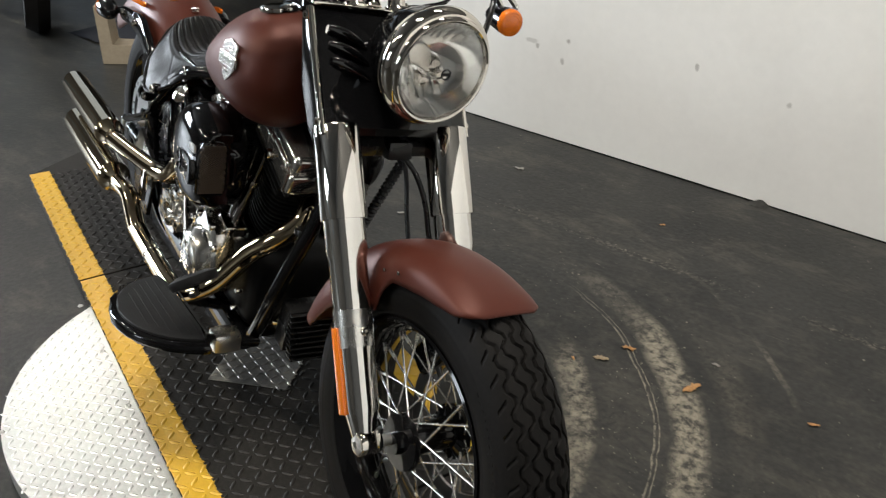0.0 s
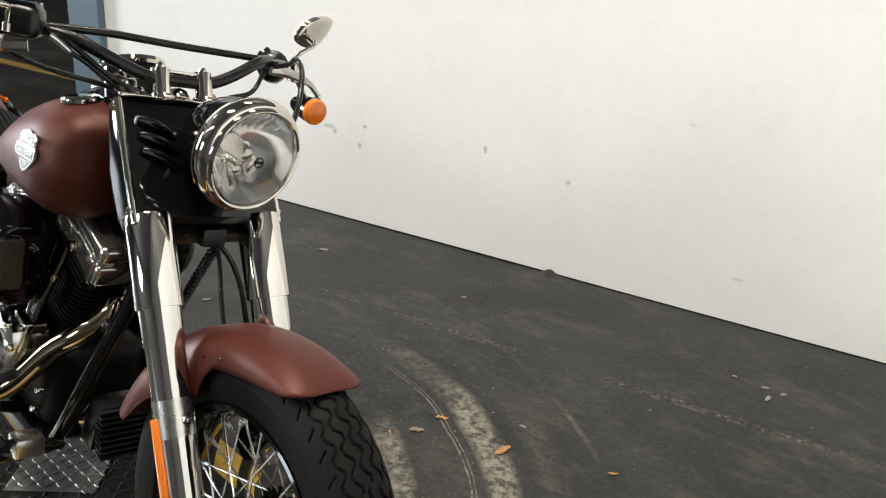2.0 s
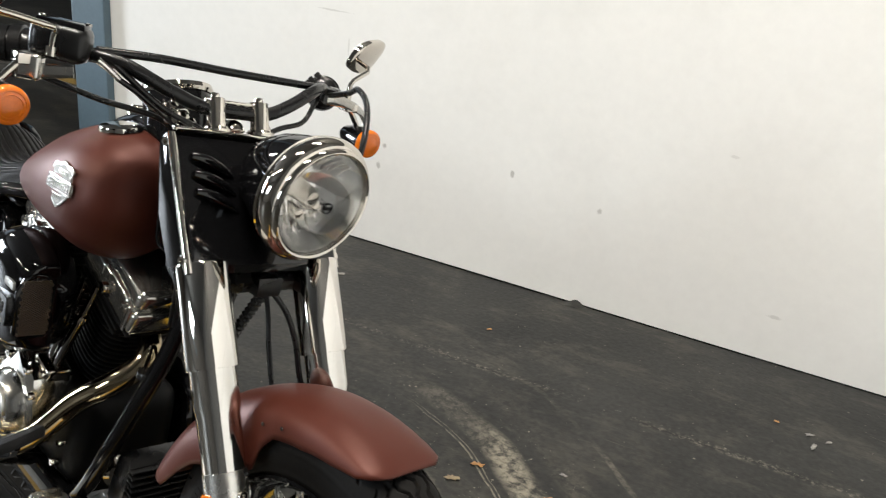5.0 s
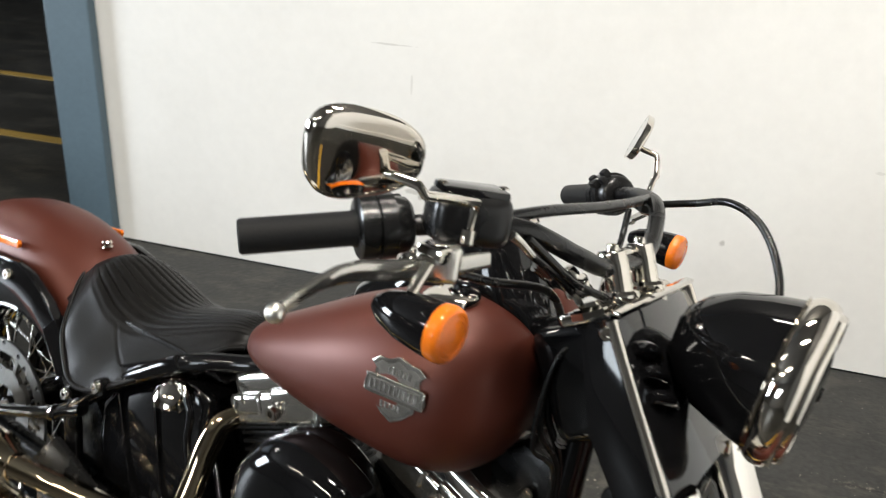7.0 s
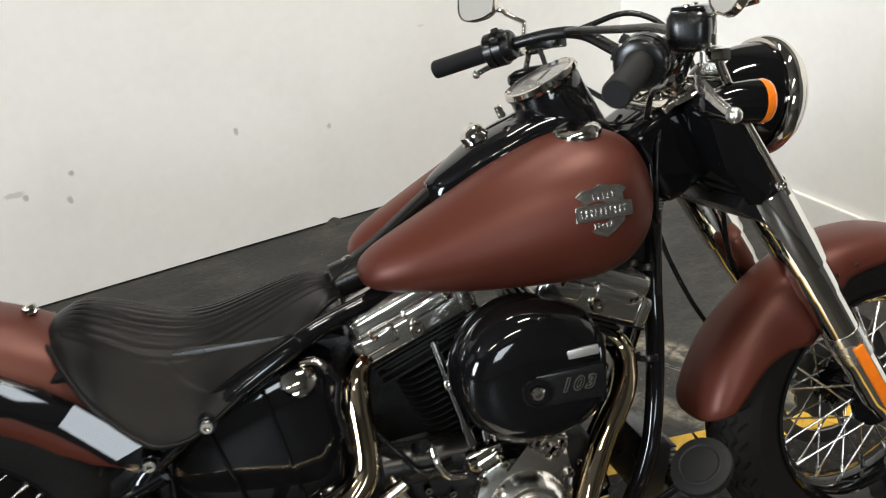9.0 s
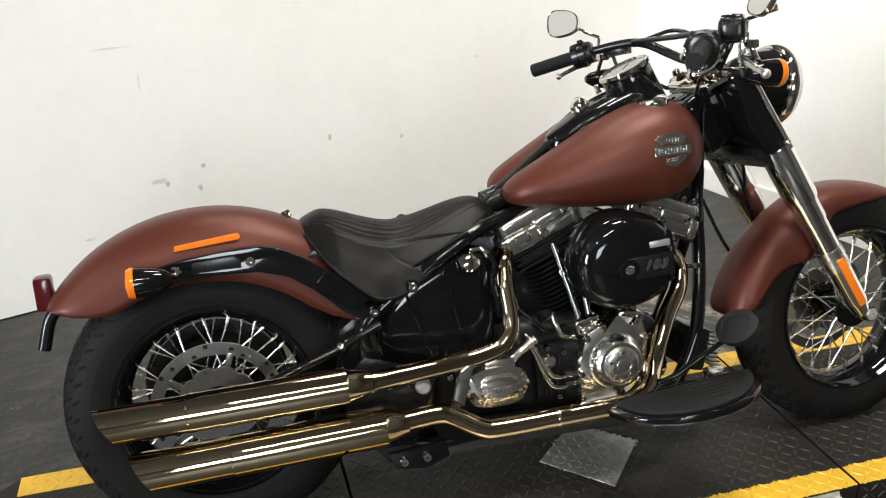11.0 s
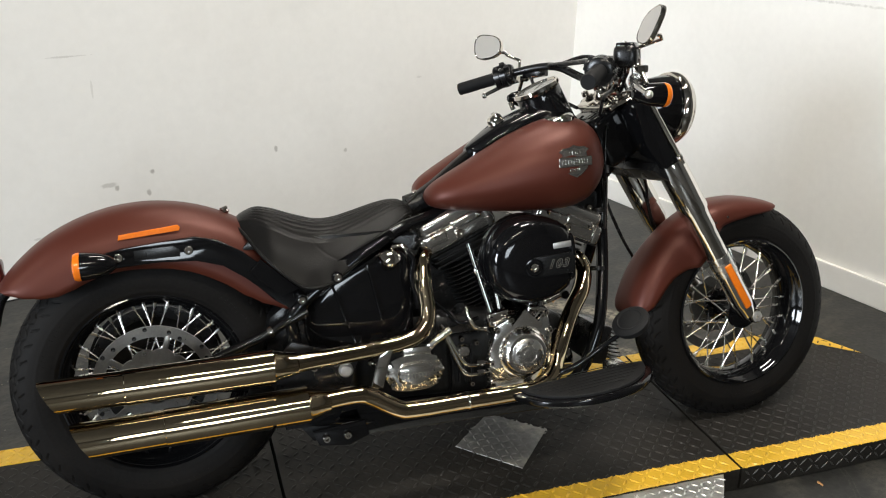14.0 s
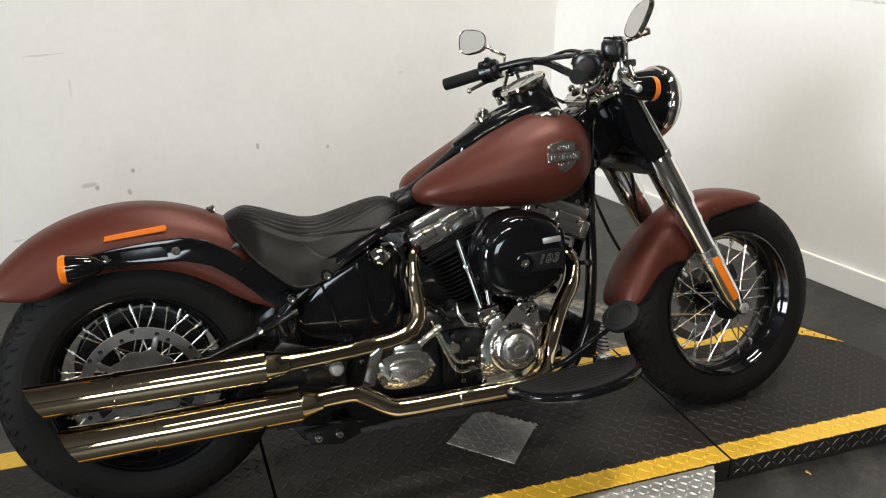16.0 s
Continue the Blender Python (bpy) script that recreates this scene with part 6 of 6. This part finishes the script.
        part("clutch_perch", block(0.06, 0.03, 0.03, 0.008, Matrix.Translation((0.315, 0.27, 1.035)) @ pose(0, 0, 0, 0, 0, -50)), BLACK, bike, "black clutch lever perch")
        lever = [(0.345, 0.235, 1.03, 0.009), (0.338, 0.285, 1.028, 0.0105), (0.315, 0.335, 1.018, 0.009), (0.295, 0.37, 1.008, 0.0075), (0.275, 0.4, 0.998, 0.0066), (0.24, 0.447, 0.975, 0.0055), (0.228, 0.46, 0.967, 0.0055)]
        ball, sig, mir, seat_m = (0.228, 0.46, 0.967), (0.352, 0.362, 0.953), (0.228, 0.412, 1.115), (0.295, 0.33, 1.035)
    lev = part("lever", blade(lever, 0.0048), ALLOY, bike, "polished hand lever")
    part("lever_ball", lathe([(0.0095 * math.sin(radians(v)), -0.0095 * math.cos(radians(v))) for v in range(0, 181, 15)], Matrix.Translation(ball), 24), SATIN, lev)
    # front turn signal
    sm = axis(sig, (1, 0, -0.05))
    sb = part("front_signal", lathe([(0, -0.085), (0.009, -0.083), (0.018, -0.07), (0.025, -0.045), (0.028, -0.016), (0.0285, -0.006)], sm, 40), GLOSS, bike, "black bullet turn signal")
    part("lens", lathe([(0.0285, -0.006), (0.029, 0.002), (0.0275, 0.007), (0.0245, 0.0092), (0.022, 0.0095), (0.0215, 0.0088), (0.017, 0.0105), (0.0165, 0.0098), (0.011, 0.0115), (0.0, 0.0125)], sm, 40), AMBER, sb, "amber lens")
    part("signal_stem", tube([(sig[0] - 0.045, sig[1], sig[2] + 0.025), (sig[0] - 0.045, sig[1] * 0.93, sig[2] + 0.055)], 0.006, 14, 0), CHROME, sb)
    part("signal_clamp", block(0.03, 0.03, 0.018, 0.005, pose(sig[0] - 0.045, sig[1] * 0.91, sig[2] + 0.062)), CHROME, sb)
    # mirror: rounded housing, stem and glass
    n = Vector((-0.86, -0.38, 0.34) if side > 0 else (-0.9, 0.21, 0.33)).normalized()
    xax = Vector((0, 0, 1)).cross(n).normalized()
    yax = n.cross(xax)
    M = Matrix((xax, yax, n)).transposed().to_4x4()
    M.translation = mir
    outl = []
    for k in range(40):
        t = 2 * math.pi * k / 40
        cx_, sy_ = math.cos(t), math.sin(t)
        x = (0.06 if side > 0 else 0.064) * math.copysign(abs(cx_) ** 0.72, cx_)
        y = (0.039 if side > 0 else 0.042) * math.copysign(abs(sy_) ** 0.72, sy_)
        y *= 1 + 0.2 * (x / 0.063) * (-side)
        x += 0.012 * (y / 0.041) * side * -1
        outl.append((x, y))
    rings = []
    for f_, d_ in ((0.93, 0.001), (1.0, 0.004), (1.005, -0.004), (0.985, -0.0065), (0.93, -0.0083), (0.8, -0.0096), (0.55, -0.0106), (0.3, -0.0112), (0.08, -0.0113)):
        rings.append([M @ Vector((x * f_, y * f_, d_)) for x, y in outl])
    mirr = part("mirror", loft(rings), CHROME, bike, "chrome rounded mirror housing")
    part("mirror_glass", plate([(x * 0.92, y * 0.92) for x, y in outl], 0.002, M @ pose(0, 0, 0.003), 0.0005), MIRROR, mirr, "mirror glass", smooth=False)
    back = M @ Vector((-side * -0.02, -0.012, -0.0125))
    part("mirror_stem", tube([seat_m, (seat_m[0] + 0.003, seat_m[1], seat_m[2] + 0.026), (seat_m[0] + 0.006, seat_m[1] * 1.01, seat_m[2] + 0.034), (back.x + 0.036, back.y * 0.97, back.z - 0.012), (back.x + 0.03, back.y * 0.98, back.z - 0.004), tuple(back)], 0.0048, 14, 0), CHROME, mirr, "chrome stem")
    part("stem_nut", lathe([(0, 0), (0.009, 0), (0.009, 0.014), (0, 0.016)], axis((seat_m[0], seat_m[1], seat_m[2] - 0.008), (0, 0, 1)), 12), CHROME, mirr)
part("clutch_cable", tube([(0.33, 0.25, 1.035), (0.4, 0.24, 1.056), (0.458, 0.21, 1.073), (0.51, 0.19, 1.056), (0.55, 0.165, 1.01), (0.565, 0.145, 0.96), (0.553, 0.12, 0.9), (0.52, 0.1, 0.85)], 0.0055, 12), BLACK, bike, "black looping control cable")
part("control_cable", tube([(0.37, -0.2, 1.04), (0.4, -0.13, 0.99), (0.42, -0.06, 0.96), (0.4, -0.04, 0.92)], 0.005, 12), BLACK, bike)
part("control_cable", tube([(0.3, -0.28, 1.0), (0.33, -0.2, 0.98), (0.36, -0.1, 0.96), (0.37, -0.05, 0.9)], 0.005, 12), BLACK, bike)
part("control_cable", tube([(0.3, 0.25, 1.02), (0.31, 0.22, 0.975), (0.33, 0.15, 0.96), (0.36, 0.06, 0.93)], 0.005, 12), BLACK, bike)

# ---- loose things on the floor ----
LEAF = surface("dry_leaf", (0.42, 0.22, 0.08), 0.7, 0.0, 0.3, 40, 200, 0.2)
SCRAP = surface("grey_litter", (0.27, 0.26, 0.24), 0.8, 0.0, 0.25, 40, 200, 0.2)
STRAW = surface("straw_leaf", (0.27, 0.21, 0.13), 0.8, 0.0, 0.3, 40, 200, 0.2)
GRIT = surface("floor_grit", (0.2, 0.185, 0.15), 0.85, 0.0, 0.4, 9, 200, 0.2)


def leaf(x, y, size, turn, material, name, label, category, group):
    """A curled scrap."""
    bm = bmesh.new()
    rim = []
    n = 18
    rnd = random.Random(int(1000 * (x + 3 * y)))
    mid = bm.verts.new((0, 0, size * 0.12))
    for k in range(n):
        a = 2 * math.pi * k / n
        r = size * (0.55 + 0.45 * abs(math.cos(a))) * rnd.uniform(0.6, 1.2)
        rim.append(bm.verts.new((r * math.cos(a), r * 0.6 * math.sin(a), rnd.uniform(0.0, 0.22) * size)))
    for k in range(n):
        bm.faces.new((mid, rim[k], rim[(k + 1) % n]))
    ob = part(name, bm, material)
    ob.matrix_basis = pose(x, y, FLOOR_Z + 0.001, 0, 0, turn)
    sol = ob.modifiers.new("thickness", "SOLIDIFY")
    sol.thickness, sol.offset = 0.0012, 1
    return tagged(ob, label, category, group)


for x, y, s, a in ((0.75, 0.7, 0.02, 20), (0.961, 0.654, 0.027, 70), (1.251, 0.722, 0.014, 30), (0.66, 0.56, 0.009, 140), (1.447, 1.428, 0.01, 10), (0.47, 1.42, 0.011, 40), (0.791, -0.653, 0.012, 75)):
    leaf(x, y, s, a, LEAF, "dry_leaf", "small curled dry brown leaf on the floor", "leaf", "leaves on the floor")
for x, y, s, a in ((0.715, 0.608, 0.024, 25),):
    leaf(x, y, s, a, STRAW, "leaf_scrap", "flat torn straw-coloured leaf scrap on the floor", "leaf", "leaves on the floor")
for x, y, s, a in ((-0.271, 0.879, 0.016, 60), (-0.187, 1.47, 0.021, 10), (1.561, 1.348, 0.02, 80), (1.545, 1.411, 0.014, 20), (1.602, 1.404, 0.012, 50), (0.966, 0.79, 0.012, 0)):
    leaf(x, y, s, a, SCRAP, "paper_scrap", "small crumpled pale scrap on the floor", "litter", "scraps on the floor")
verts, faces = [], []
rnd = random.Random(4)
for i in range(1100):
    x, y = rnd.uniform(-1.2, 1.95), rnd.uniform(0.35, 1.8)
    if rnd.random() < 0.22:
        y = 1.18 + rnd.gauss(0, 0.012)
    elif rnd.random() < 0.4:
        a, r = rnd.uniform(-0.2, 1.4), rnd.gauss(1.02, 0.1)
        x, y = 0.118 + r * math.cos(a), -0.06 + r * math.sin(a)
        if y > 1.8 or x > 2.0:
            continue
    s = rnd.uniform(0.0008, 0.0022) if rnd.random() < 0.92 else rnd.uniform(0.002, 0.0042)
    k = len(verts)
    for c in range(5):
        a = 2 * math.pi * c / 5 + rnd.random()
        verts.append((x + s * math.cos(a), y + s * math.sin(a) * 0.8, FLOOR_Z))
    verts.append((x, y, FLOOR_Z + s * 0.7))
    faces += [(k + c, k + (c + 1) % 5, k + 5) for c in range(5)]
grit = fast_mesh("floor_grit", verts, faces, GRIT, smooth=False)
tagged(grit, "scattered pale grit and crumbs on the floor", "grit", kind="stuff")
# floor edge and the shadow line in its gap, drawn as one black cord
seam = part("floor_gap_cord", tube([(POST_X + 0.01, WALL_Y - 0.001, FLOOR_Z), (-0.6, WALL_Y - 0.002, FLOOR_Z), (0.3, WALL_Y - 0.001, FLOOR_Z + 0.001), (1.1, WALL_Y - 0.003, FLOOR_Z), (2.09, WALL_Y - 0.001, FLOOR_Z)], 0.0045, 8, 6), BLACK)
tagged(seam, "dark uneven cord drawing the floor edge and its shadow gap", "floor edge", kind="structure")
# lifted edge of the floor film at the wall
bm = bmesh.new()
for k in range(13):
    u = k / 12
    h = 0.016 * math.sin(math.pi * min(1, u * 1.15)) ** 2 if u < 0.87 else 0.0
    bm.verts.new((0.62 + 0.09 * u, WALL_Y - 0.001, FLOOR_Z + 0.001 + h))
    bm.verts.new((0.62 + 0.09 * u, WALL_Y - 0.04, FLOOR_Z + 0.001))
bm.verts.ensure_lookup_table()
for k in range(12):
    bm.faces.new([bm.verts[i] for i in (2 * k, 2 * k + 1, 2 * k + 3, 2 * k + 2)])
flap = part("floor_flap", bm, CONCRETE)
tagged(flap, "lifted dark floor covering against the white wall", "floor edge", kind="structure")

# ---- dark end of the hall ----
WOOD = surface("plywood", (0.36, 0.3, 0.22), 0.6, 0.0, 0.15, 6, 60, 0.1)
lbox = part("plywood_stand", plate([(0, 0), (0.16, 0), (0.16, 0.1), (0.06, 0.1), (0.06, 0.3), (0, 0.3)], 0.12, pose(-2.62, 1.12, FLOOR_Z, 90, 0, 42), 0.004), WOOD, smooth=False)
tagged(lbox, "pale plywood corner stand on the dark floor", "stand")
TARP = surface("blue_cloth", (0.012, 0.016, 0.028), 0.8, 0.0, 0.2, 9, 120, 0.3)
bm = bmesh.new()
g = [[bm.verts.new((-3.25 + 0.06 * i, 1.25 + 0.06 * j, FLOOR_Z + 0.12 * math.exp(-((i - 5) ** 2 + (j - 5) ** 2) / 9) * (1 + 0.3 * math.sin(i * 2.1 + j)) + 0.002)) for j in range(11)] for i in range(11)]
for i in range(10):
    for j in range(10):
        bm.faces.new((g[i][j], g[i + 1][j], g[i + 1][j + 1], g[i][j + 1]))
tarp = part("crumpled_cloth", bm, TARP)
tagged(tarp, "dark blue cloth heaped on the floor", "cloth")
other = new("parked_motorcycle")
tagged(other, "dark motorcycle parked in the unlit end of the hall", "motorcycle")
other.matrix_basis = pose(-4.12, 1.48, FLOOR_Z, -8, 0, -25)
for wx_ in (0.8, -0.8):
    wh = part("wheel", lathe([(0.2, -0.05), (0.29, -0.065), (0.32, 0), (0.29, 0.065), (0.2, 0.05)], pose(wx_, 0, 0.32, 90), 48, closed=True), RUBBER, other)
    part("wheel_rim", lathe([(0.03, -0.03), (0.2, -0.05), (0.2, 0.05), (0.03, 0.03)], pose(wx_, 0, 0.32, 90), 40, closed=True), STEEL, wh)
part("engine", block(0.4, 0.3, 0.42, 0.06, pose(0.05, 0, 0.42), seg=3), BLACK, other)
part("fuel_tank", lathe([(0, -0.26), (0.09, -0.22), (0.15, -0.05), (0.15, 0.1), (0.09, 0.22), (0, 0.24)], pose(0.12, 0, 0.82, 0, 80), 32), GLOSS, other)
part("seat", block(0.5, 0.28, 0.1, 0.04, pose(-0.4, 0, 0.74)), LEATHER, other)
for side in (-1, 1):
    part("fork_leg", tube([(0.4, side * 0.11, 0.95), (0.8, side * 0.11, 0.32)], 0.028, 16, 0), CHROME, other)
part("exhaust_pipe", tube([(0.2, -0.2, 0.5), (0.1, -0.22, 0.27), (-0.9, -0.22, 0.3)], 0.04, 16), CHROME, other)
